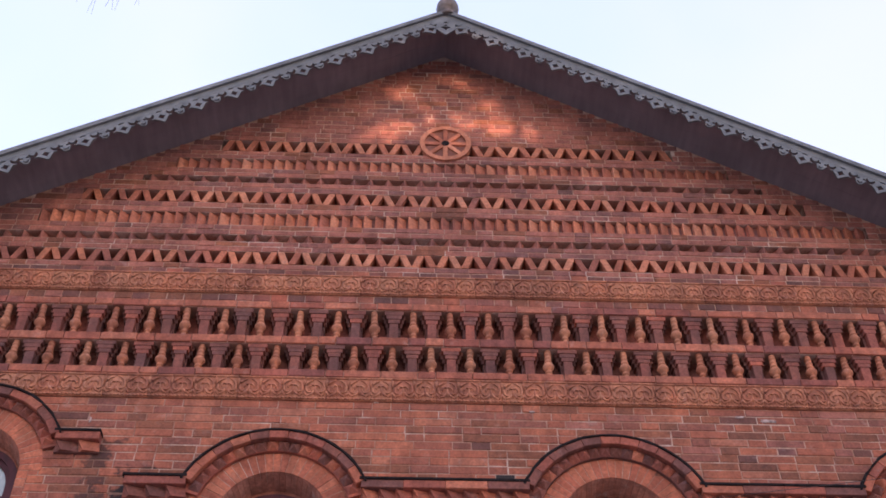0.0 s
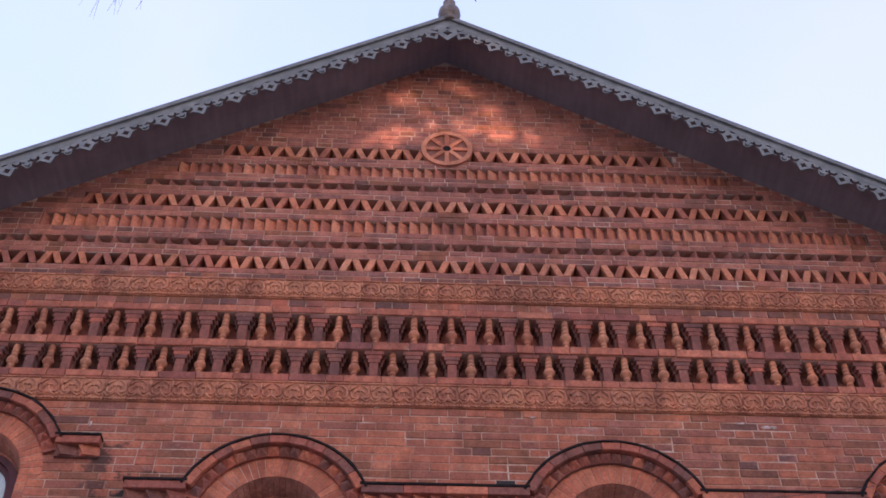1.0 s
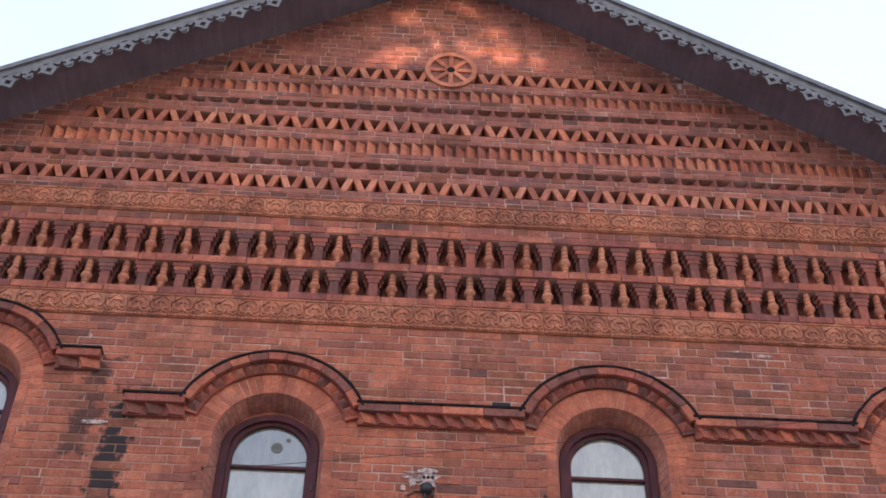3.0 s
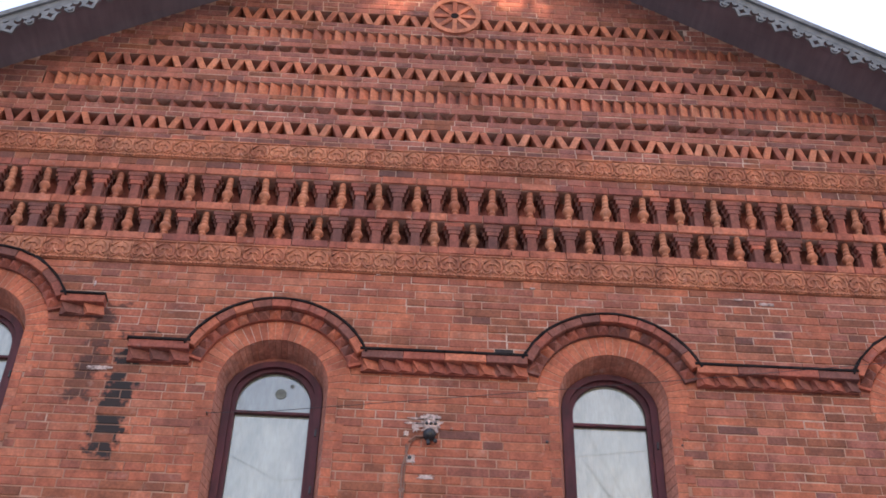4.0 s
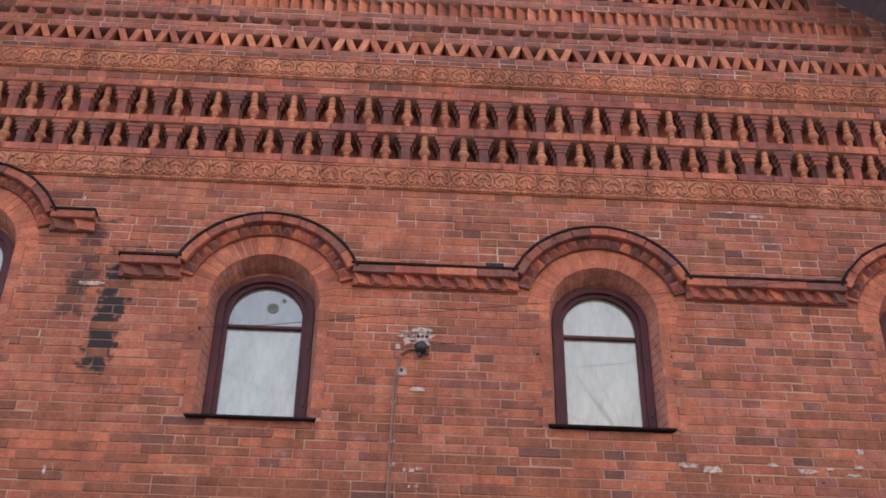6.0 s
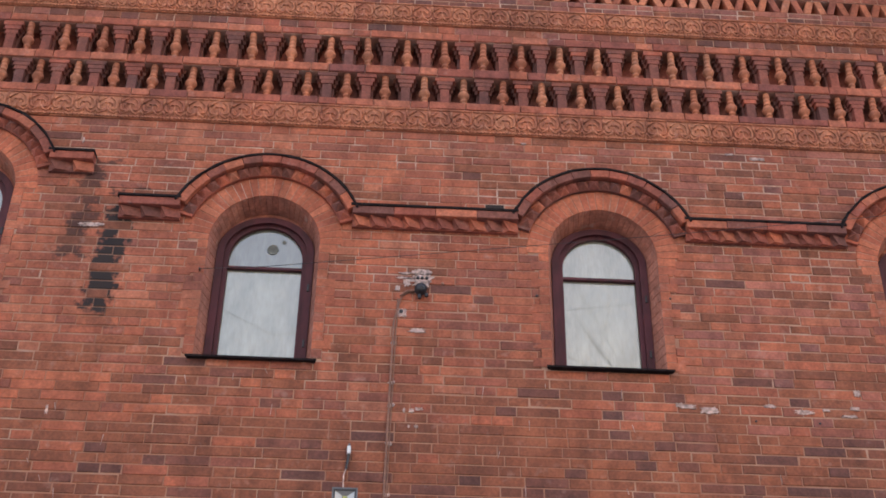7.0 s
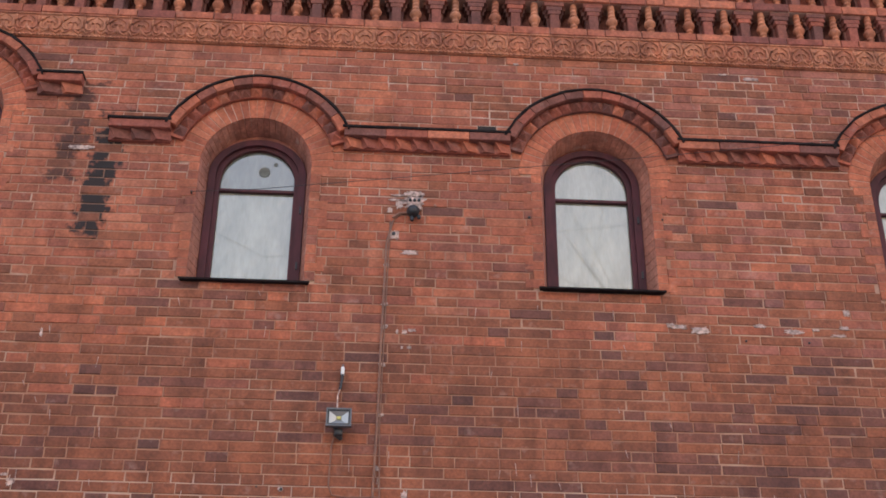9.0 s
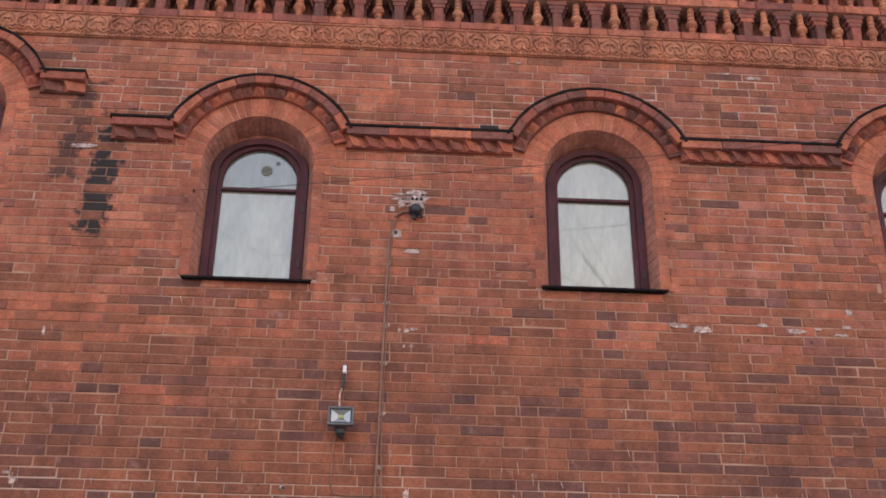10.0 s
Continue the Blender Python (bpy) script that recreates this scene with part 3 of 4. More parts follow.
# ---- wheel ornament near the peak ----
def wheel():
    cz, ro, ri = 10.447, 0.250, 0.203
    n = 40
    ring = [[(r * math.sin(2 * math.pi * k / n), r * math.cos(2 * math.pi * k / n)) for k in range(n)] for r in (ro, ri)]
    ob = thing("wheel_ornament", plate(ring, -0.022, 0.05), ORNAMENT, "round terracotta wheel ornament with eight spokes", "wheel ornament")
    ob.location = (MID + 0.008, FACE - 0.001, cz)
    for k in range(8):
        a = math.pi * k / 4
        bm = box(-0.022, 0.022, -0.017, 0.05, 0.035, ri + 0.006, 0.004)
        bmesh.ops.rotate(bm, cent=(0, 0, 0), matrix=Matrix.Rotation(a, 3, "Y"), verts=bm.verts[:])
        part("spoke", bm, ORNAMENT, ob)
    bm = lathe([(0.044, -0.05), (0.044, 0.012), (0.034, 0.022)], 14)
    bmesh.ops.rotate(bm, cent=(0, 0, 0), matrix=Matrix.Rotation(radians(90), 3, "X"), verts=bm.verts[:])
    part("hub", bm, FLASH, ob, "dark round hub")
    # dark disc in the openings paints the shade of a deeper recess
    disc = [(0.21 * math.sin(2 * math.pi * k / 24), 0.21 * math.cos(2 * math.pi * k / 24)) for k in range(24)]
    part("back_plate", prism(disc, 0.0, 0.05), OVERBURNT_AND_SHADE, ob)


wheel()

# ---- window surrounds: voussoirs, jambs, hood moulds ----
def wedge(bm, r0, r1, a0, a1, y0, y1, shrink=0.0, e=0.003):
    """A brick of an arch round the origin; shrink: how much smaller its inner radius is at the back."""
    def at(r, a, y):
        return bm.verts.new((r * math.cos(a), y, r * math.sin(a)))
    f = [at(r0 + e, a0 + e / r0, y0), at(r1 - e, a0 + e / r1, y0), at(r1 - e, a1 - e / r1, y0), at(r0 + e, a1 - e / r0, y0)]
    m = [at(r0, a0, y0 + e), at(r1, a0, y0 + e), at(r1, a1, y0 + e), at(r0, a1, y0 + e)]
    b = [at(r0 - shrink, a0, y1), at(r1, a0, y1), at(r1, a1, y1), at(r0 - shrink, a1, y1)]
    bm.faces.new(f)
    for i in range(4):
        j = (i + 1) % 4
        bm.faces.new((f[i], m[i], m[j], f[j]))
        bm.faces.new((m[i], b[i], b[j], m[j])).material_index = 1 if i == 3 and shrink else 0


def arc_strip(r0, r1, a0, a1, y0, y1, n=40, ragged=0.0):
    """A curved bar round the origin, from angle a0 to a1 in degrees."""
    bm = bmesh.new()
    rows = []
    for k in range(n + 1):
        a = radians(a0 + (a1 - a0) * k / n)
        w = random.uniform(-ragged, ragged)
        rows.append([bm.verts.new((r * math.cos(a), y, r * math.sin(a))) for r, y in ((r0, y0 + w), (r1 + w, y0 + w), (r1 + w, y1), (r0, y1))])
    for p, q in zip(rows, rows[1:]):
        for i in range(4):
            j = (i + 1) % 4
            bm.faces.new((p[i], p[j], q[j], q[i]))
    bm.faces.new(rows[0])
    bm.faces.new(rows[-1][::-1])
    return bm


HOOD_IN, HOOD_OUT, VOUS_OUT = 0.662, 0.728, 0.575
HOOD_Z0, HOOD_Z1 = 6.462, 6.528
HOOD_Y = FACE - 0.09


def surround(c, dz, x_left, x_right):
    """Arch, jambs and hood mould of one window; the hood runs level from x_left to x_right."""
    z = ARCH_Z + dz
    arch = thing("window_arch", arc_strip(ARCH_R + 0.004, VOUS_OUT - 0.01, 0, 180, FACE - 0.0012, SPLAY + 0.02), MORTAR, "orange-red brick window arch with radial bricks and splayed jambs", "brick arch", "window arches")
    arch.location = (c, 0, z)
    n = 27
    for k in range(n):
        bm = bmesh.new()
        a0, a1 = math.pi * k / n + 0.0034, math.pi * (k + 1) / n - 0.0034
        wedge(bm, ARCH_R, VOUS_OUT + random.uniform(-0.004, 0.004), a0, a1, FACE - 0.004 + random.uniform(-0.002, 0.002), SPLAY, ARCH_R - FRAME_R)
        part("voussoir", bm, [ARCHB, ARCH_BOUNCE], arch)
    for side in (-1, 1):
        bm = bmesh.new()
        pts = [(ARCH_R + 0.003, FACE - 0.0005), (ARCH_R + 0.072, FACE - 0.0005), (ARCH_R + 0.072, SPLAY), (FRAME_R + 0.003, SPLAY)]
        lo, hi = [[bm.verts.new((side * x, y, h)) for x, y in pts] for h in (SILL - ARCH_Z, -0.001)]
        bm.faces.new(lo)
        bm.faces.new(hi[::-1])
        for i in range(4):
            bm.faces.new((lo[i], lo[(i + 1) % 4], hi[(i + 1) % 4], hi[i]))
        part("jamb_bed", bm, MORTAR, arch)
    m = int(round((ARCH_Z - SILL) / COURSE))
    hh = (ARCH_Z - SILL) / m
    for side in (-1, 1):
        for k in range(m):
            z0, z1 = -hh * (k + 1) + 0.003, -hh * k - 0.003
            w = random.choice((0.073, 0.073, 0.135))
            bm = bmesh.new()
            pts = [(ARCH_R, FACE - 0.003), (ARCH_R + w, FACE - 0.003), (ARCH_R + w, SPLAY), (FRAME_R, SPLAY)]
            lo = [bm.verts.new((side * x, y, z0)) for x, y in pts]
            hi = [bm.verts.new((side * x, y, z1)) for x, y in pts]
            bm.faces.new(lo)
            bm.faces.new(hi[::-1])
            for i in range(4):
                bm.faces.new((lo[i], lo[(i + 1) % 4], hi[(i + 1) % 4], hi[i])).material_index = 1 if i == 3 else 0
            part("jamb_brick", bm, [ARCHB if k < 1 else BRICK, ARCH_BOUNCE], arch)
    # hood mould
    low = math.degrees(math.asin((HOOD_Z0 + 0.03 - ARCH_Z) / HOOD_IN))
    hood = thing("hood_mould", arc_strip(VOUS_OUT + 0.004, HOOD_OUT - 0.01, low - 6, 186 - low, FACE - 0.030, FACE + 0.03), DARKTRIM, "projecting brick hood mould with teeth and a blackened cap", "hood mould", "hood moulds over the windows")
    hood.location = (c, 0, z)
    n = 11
    for k in range(n):
        a0, a1 = radians(low + (180 - 2 * low) * k / n) + 0.0018, radians(low + (180 - 2 * low) * (k + 1) / n) - 0.0018
        bm = bmesh.new()
        wedge(bm, HOOD_IN, HOOD_OUT, a0, a1, HOOD_Y + random.uniform(-0.003, 0.003), FACE + 0.01, 0.0, 0.004)
        part("hood_brick", bm, TRIM if random.random() < 0.35 else DARKTRIM, hood)
    n = 18
    for k in range(n):
        # teeth under the hood, set cornerwise
        a0, a1 = radians(low - 4 + (188 - 2 * low) * k / n), radians(low - 4 + (188 - 2 * low) * (k + 1) / n)
        am = (a0 + a1) / 2
        bm = bmesh.new()
        pts = [(VOUS_OUT + 0.004, a0, FACE - 0.028), (VOUS_OUT + 0.004, a1, FACE - 0.028), (HOOD_IN + 0.004, a1, FACE - 0.034), (HOOD_IN + 0.004, a0, FACE - 0.034)]
        v = [bm.verts.new((r * math.cos(a), y, r * math.sin(a))) for r, a, y in pts]
        tip = bm.verts.new((0.5 * (VOUS_OUT + HOOD_IN) * math.cos(am), FACE - 0.072, 0.5 * (VOUS_OUT + HOOD_IN) * math.sin(am)))
        for i in range(4):
            bm.faces.new((v[i], v[(i + 1) % 4], tip))
        bm.faces.new(v[::-1])
        part("hood_tooth", bm, DARKTRIM if k % 3 else TRIM, hood)
    part("cap", arc_strip(HOOD_OUT - 0.002, HOOD_OUT + 0.015, low - 1, 181 - low, HOOD_Y - 0.008, FACE + 0.01, 34, 0.006), FLASH, hood, "black sheet-metal cap")
    # level runs to either side
    for x0, x1 in ((x_left - c, -0.640), (0.640, x_right - c)):
        if x1 - x0 < 0.08:
            continue
        bm = bmesh.new()
        add_box(bm, x0, x1, FACE - 0.028, FACE + 0.01, HOOD_Z0 - 0.088 - ARCH_Z, HOOD_Z0 - ARCH_Z)
        part("hood_bed", bm, DARKTRIM, hood)
        k = max(1, int((x1 - x0) / 0.245))
        for i in range(k):
            bm = bmesh.new()
            add_brick(bm, x0 + (x1 - x0) * i / k + 0.0012, x0 + (x1 - x0) * (i + 1) / k - 0.0012, HOOD_Y + random.uniform(-0.003, 0.003), FACE + 0.01, HOOD_Z0 - ARCH_Z, HOOD_Z1 - ARCH_Z, 0.004)
            part("hood_brick", bm, TRIM if random.random() < (0.3 if c + x0 < 1.8 else 0.1) else DARKTRIM, hood)
        k = max(2, int((x1 - x0) / 0.118))
        w = (x1 - x0) / k
        for i in range(k):
            # slanting teeth
            xa, za, zb = x0 + w * i, HOOD_Z0 - 0.084 - ARCH_Z, HOOD_Z0 - 0.002 - ARCH_Z
            bm = bmesh.new()
            v = [bm.verts.new(p) for p in ((xa, FACE - 0.026, zb), (xa + 0.012, FACE - 0.070, zb), (xa + w - 0.004, FACE - 0.03, zb), (xa + 0.02, FACE - 0.026, za), (xa + 0.055, FACE - 0.054, za + 0.004), (xa + w + 0.012, FACE - 0.03, za + 0.004))]
            for q in ((0, 1, 2), (5, 4, 3), (0, 3, 4, 1), (1, 4, 5, 2), (2, 5, 3, 0)):
                bm.faces.new([v[j] for j in q])
            part("hood_tooth", bm, TRIM if random.random() < (0.45 if c + x0 < 1.8 else 0.2) else DARKTRIM, hood)
        bm = bmesh.new()
        add_box(bm, x0 - 0.012, x1 + 0.004, HOOD_Y - 0.008, FACE + 0.01, HOOD_Z1 - ARCH_Z, HOOD_Z1 + 0.019 - ARCH_Z)
        part("cap", bm, FLASH, hood, "black sheet-metal cap")


CENTRES = [c for c, _ in WINDOWS]
surround(*WINDOWS[0], -4.6, -2.315)
surround(*WINDOWS[1], -2.065, (CENTRES[1] + CENTRES[2]) / 2)
surround(*WINDOWS[2], (CENTRES[1] + CENTRES[2]) / 2, (CENTRES[2] + CENTRES[3]) / 2)
surround(*WINDOWS[3], (CENTRES[2] + CENTRES[3]) / 2, 5.5)


# ---- windows ----
def half_round(r, z_bottom, n=24):
    return [(-r, z_bottom), (r, z_bottom)] + [(r * math.cos(math.pi * k / n), r * math.sin(math.pi * k / n)) for k in range(n + 1)]


def window(name, c, dz, spot):
    z, bottom = ARCH_Z + dz, SILL - ARCH_Z
    ob = new(name)
    ob.location = (c, SPLAY, z)
    tagged(ob, "arched window with maroon wooden frame and cloudy grey panes", "window", "arched windows", "structure")
    outer, inner = FRAME_R + 0.004, FRAME_R - 0.052
    FLAT = 0.87
    low_head = lambda r, b: [(x, z * FLAT if z > 0 else z) for x, z in half_round(r, b)]
    part("window_frame", plate([low_head(outer, bottom), low_head(inner, bottom + 0.012)], -0.045, 0.06), FRAME, ob)
    ring = [(x, z) for x, z in half_round(outer + 0.05, 0.0)[2:]]
    part("head_infill", prism(ring + [(x, z * FLAT) for x, z in half_round(outer - 0.01, 0.0)[2:]][::-1], -0.012, 0.03), ARCH_BOUNCE, ob)
    sash_in = inner - 0.032
    # the sash has a flatter head than the frame
    def head(r, lift):
        pts = [(-r, bottom + lift), (r, bottom + lift)]
        return pts + [(r * math.cos(math.pi * k / 20), -0.035 + (r + 0.005) * math.sin(math.pi * k / 20) * 0.98) for k in range(21)]
    sash = part("sash", plate([low_head(inner + 0.006, bottom + 0.006), head(sash_in, 0.020)], -0.015, 0.045), FRAME, ob)
    bar = -0.115
    part("transom_bar", box(-sash_in - 0.004, sash_in + 0.004, -0.012, 0.04, bar - 0.012, bar + 0.012, 0.003), FRAME, sash)
    part("pane", box(-sash_in - 0.01, sash_in + 0.01, 0.018, 0.024, bottom + 0.012, bar), PANE, sash, "cloudy lower pane")
    up = [(-sash_in - 0.01, bar), (sash_in + 0.01, bar)] + [((sash_in + 0.02) * math.cos(math.pi * k / 20), -0.03 + (sash_in + 0.02) * math.sin(math.pi * k / 20)) for k in range(21)]
    part("pane", prism(up, 0.018, 0.024), DIM_PANE if spot else PANE, sash, "cloudy upper pane")
    for zz in (-0.32, -0.78):
        part("hinge", box(sash_in + 0.055, sash_in + 0.07, -0.055, -0.04, zz, zz + 0.06, 0.003), BLACK, sash)
    bm = bmesh.new()
    v = [bm.verts.new(p) for p in ((-0.455, FACE - SPLAY - 0.045, bottom - 0.022), (0.455, FACE - SPLAY - 0.045, bottom - 0.022), (0.40, -0.03, bottom + 0.004), (-0.40, -0.03, bottom + 0.004),
                                   (-0.455, FACE - SPLAY - 0.045, bottom - 0.036), (0.455, FACE - SPLAY - 0.045, bottom - 0.036), (0.40, -0.03, bottom - 0.03), (-0.40, -0.03, bottom - 0.03))]
    for q in ((0, 1, 2, 3), (7, 6, 5, 4), (0, 4, 5, 1), (1, 5, 6, 2), (2, 6, 7, 3), (3, 7, 4, 0)):
        bm.faces.new([v[i] for i in q])
    part("window_sill", bm, FLASH, ob, "dark sheet-metal sill")
    if spot:
        bm = lathe([(0.030, -0.012), (0.043, -0.006), (0.043, 0.0)], 16)
        bmesh.ops.rotate(bm, cent=(0, 0, 0), matrix=Matrix.Rotation(radians(90), 3, "X"), verts=bm.verts[:])
        bmesh.ops.translate(bm, vec=(0.045, 0.012, 0.065), verts=bm.verts[:])
        spot_bm = lathe([(0.012, -0.006), (0.016, 0.0)], 10)
        bmesh.ops.rotate(spot_bm, cent=(0, 0, 0), matrix=Matrix.Rotation(radians(90), 3, "X"), verts=spot_bm.verts[:])
        bmesh.ops.translate(spot_bm, vec=(0.125, 0.014, 0.135), verts=spot_bm.verts[:])
        part("plug", spot_bm, OLIVE, sash)
        part("vent", bm, OLIVE, sash, "round grey vent in the upper pane")


for i, (c, dz) in enumerate(WINDOWS):
    window("window_%d" % (i + 1), c, dz + (0.02 if i == 2 else 0.0), i == 1)
thing("curtain_wall", box(WEST + 0.42, EAST - 0.42, 8.3, 8.34, 3.5, 7.4), STUCCO, kind="structure")


# ---- floodlight, cables and remains on the wall ----
def floodlight():
    ob = new("floodlight")
    ob.location = (-0.262, FACE - 0.10, 4.246)
    ob.scale = (0.94, 0.94, 0.94)
    tagged(ob, "small square grey floodlight with yellow diode on a bracket", "floodlight")
    housing = part("housing", plate([[(-0.088, -0.066), (0.088, -0.066), (0.088, 0.066), (-0.088, 0.066)], [(-0.077, -0.055), (0.077, -0.055), (0.077, 0.055), (-0.077, 0.055)]], -0.02, 0.02), GREYMETAL, ob)
    part("back_shell", box(-0.08, 0.08, 0.012, 0.055, -0.058, 0.058, 0.008), GREYMETAL, ob)
    part("gasket", plate([[(-0.078, -0.056), (0.078, -0.056), (0.078, 0.056), (-0.078, 0.056)], [(-0.067, -0.046), (0.067, -0.046), (0.067, 0.046), (-0.067, 0.046)]], -0.016, 0.01), BLACK, housing)
    bm = bmesh.new()
    o = [bm.verts.new((x, -0.008, z)) for x, z in ((-0.070, -0.049), (0.070, -0.049), (0.070, 0.049), (-0.070, 0.049))]
    i = [bm.verts.new((x, 0.012, z)) for x, z in ((-0.016, -0.013), (0.016, -0.013), (0.016, 0.013), (-0.016, 0.013))]
    for k in range(4):
        bm.faces.new((o[k], o[(k + 1) % 4], i[(k + 1) % 4], i[k]))
    bm.faces.new(i)
    part("reflector", bm, CHROME, housing)
    part("diode", box(-0.014, 0.014, 0.004, 0.011, -0.012, 0.012, 0.002), LED, housing, "yellow diode")
    part("bracket", tube([(-0.02, 0.03, -0.066), (-0.02, 0.04, -0.11), (0.015, 0.07, -0.125), (0.015, 0.105, -0.115)], 0.017, 8), BLACK, ob)
    part("sensor", box(-0.03, 0.03, 0.02, 0.07, -0.12, -0.07, 0.012), BLACK, ob)


floodlight()
plug = thing("cable_plug", box(-0.262, -0.238, FACE - 0.03, FACE + 0.002, 4.53, 4.585, 0.005), WHITE, "white cable end hanging above the floodlight", "cable plug")
plug.location = (-0.005, 0, 0.05)
part("tip", tube([(-0.25, FACE - 0.015, 4.583), (-0.248, FACE - 0.015, 4.605)], 0.006), GREYMETAL, plug)
part("sleeve", tube([(-0.25, FACE - 0.014, 4.53), (-0.254, FACE - 0.012, 4.48), (-0.262, FACE - 0.012, 4.425)], 0.009), BLACK, plug)
part("lead", tube([(-0.262, FACE - 0.012, 4.425), (-0.275, FACE - 0.02, 4.38), (-0.272, FACE - 0.06, 4.25)], 0.005), PLASTER, plug)
for name, pts, r in (
    ("wall_cable", [(0.10, FACE - 0.008, 5.84), (0.05, FACE - 0.010, 5.78), (0.010, FACE - 0.010, 5.6), (0.003, FACE - 0.010, 5.2), (-0.005, FACE - 0.010, 4.7), (-0.011, FACE - 0.010, 4.2), (-0.023, FACE - 0.010, 3.82), (-0.033, FACE - 0.010, 3.3), (0.01, FACE - 0.010, 0.5)], 0.0085),
    ("wall_cable", [(0.032, FACE - 0.008, 5.79), (0.022, FACE - 0.008, 5.2), (0.013, FACE - 0.008, 4.7), (0.005, FACE - 0.008, 4.2), (0.037, FACE - 0.008, 3.3), (0.034, FACE - 0.008, 0.5)], 0.005),
    ("wall_cable", [(-0.29, FACE - 0.02, 4.14), (-0.305, FACE - 0.008, 4.08), (-0.31, FACE - 0.007, 3.82), (-0.285, FACE - 0.007, 3.755), (-0.2, FACE - 0.007, 3.745), (0.02, FACE - 0.007, 3.748)], 0.0055),
):
    thing(name, tube(pts, r), CABLE, "thin brown cable clipped to the brick wall", "cable", "wall cables")
rnd = random.Random(31)
for z in (5.42, 5.11, 4.94, 4.66, 4.30, 3.93):
    x = 0.003 + (z - 4.3) * 0.012
    pts = [(x + rnd.uniform(0.014, 0.034) * math.cos(0.52 * k), z + 0.008 + rnd.uniform(0.008, 0.022) * math.sin(0.52 * k)) for k in range(12)]
    thing("cable_clip", prism(pts, FACE - 0.009, FACE + 0.002), PLASTER, "small plastered cable fixing on the brick wall", "cable clip", "cable clips")

lamp = new("wall_lamp")
tagged(lamp, "broken dark wall fitting on a whitewashed patch", "wall fitting")
lamp.location = (0.195, FACE, 5.865)
bm = lathe([(0.040, 0.0), (0.046, 0.02), (0.046, 0.045), (0.036, 0.05), (0.034, 0.07), (0.012, 0.078)], 14)
bmesh.ops.rotate(bm, cent=(0, 0, 0), matrix=Matrix.Rotation(radians(100), 3, "X"), verts=bm.verts[:])
part("cup", bm, BLACK, lamp, "dark rounded cup")
part("back_plate", box(-0.040, 0.060, -0.016, 0.002, 0.02, 0.125, 0.004), PLASTER, lamp, "limewashed mounting plate")
for x in (-0.022, 0.010, 0.042):
    bm = lathe([(0.013, 0.0), (0.011, 0.012), (0.004, 0.014)], 8)
    bmesh.ops.rotate(bm, cent=(0, 0, 0), matrix=Matrix.Rotation(radians(90), 3, "X"), verts=bm.verts[:])
    bmesh.ops.translate(bm, vec=(x, -0.015, 0.095), verts=bm.verts[:])
    part("terminal", bm, BLACK, lamp)
part("stub", tube([(-0.01, -0.03, -0.05), (-0.005, -0.035, -0.085)], 0.014), BLACK, lamp)
part("stub", tube([(0.04, -0.03, -0.04), (0.045, -0.03, -0.065)], 0.014), BLACK, lamp)
part("cable_tail", tube([(-0.04, -0.012, -0.01), (-0.10, -0.010, -0.015), (-0.145, -0.010, -0.055)], 0.009), CABLE, lamp)


def patch(x, z, w, h, label="flat smear of pale lime plaster on brick", n=34, rough=0.34, thick=0.002, seed=0):
    rnd = random.Random(seed)
    pts = []
    for k in range(n):
        a = 2 * math.pi * k / n
        r = 1 + rnd.uniform(-rough, rough)
        pts.append((x + 0.5 * w * r * math.copysign(abs(math.cos(a)) ** 0.6, math.cos(a)), z + 0.5 * h * r * math.copysign(abs(math.sin(a)) ** 0.6, math.sin(a))))
    return thing("plaster_patch", prism(pts, FACE - 0.003 - thick, FACE + 0.004), PLASTER, label, "plaster patch", "plaster remains")


for k, (x, z, w, h) in enumerate(((0.205, 6.02, 0.12, 0.045), (0.205, 5.955, 0.15, 0.10), (0.085, 6.005, 0.09, 0.016), (0.085, 5.965, 0.12, 0.018), (0.095, 5.93, 0.045, 0.07), (0.025, 5.875, 0.035, 0.04), (0.225, 5.93, 0.06, 0.09),
                                  (0.070, 5.675, 0.065, 0.08), (0.175, 5.535, 0.11, 0.035), (0.155, 4.915, 0.035, 0.03), (0.205, 4.93, 0.05, 0.02), (0.105, 4.915, 0.015, 0.035), (0.19, 4.80, 0.03, 0.02), (0.14, 4.80, 0.015, 0.02), (2.075, 5.02, 0.11, 0.032), (2.66, 5.045, 0.07, 0.025),
                                  (3.27, 5.05, 0.06, 0.03), (3.30, 5.17, 0.04, 0.05), (3.06, 5.03, 0.05, 0.018), (2.22, 5.0, 0.12, 0.05), (2.02, 5.03, 0.05, 0.03), (3.22, 4.99, 0.10, 0.02), (2.90, 5.01, 0.12, 0.03), (-2.26, 6.315, 0.16, 0.035), (2.84, 7.185, 0.10, 0.03), (2.62, 7.22, 0.06, 0.016), (-2.325, 3.79, 0.045, 0.045),
                                  (-2.37, 3.84, 0.04, 0.018), (0.18, 3.76, 0.04, 0.07), (0.975, 7.235, 0.04, 0.016), (-0.615, 3.79, 0.03, 0.03), (-2.30, 4.83, 0.02, 0.06), (-0.25, 7.30, 0.03, 0.02), (-2.44, 7.08, 0.014, 0.045))):
    patch(x, z, w, h, seed=k)
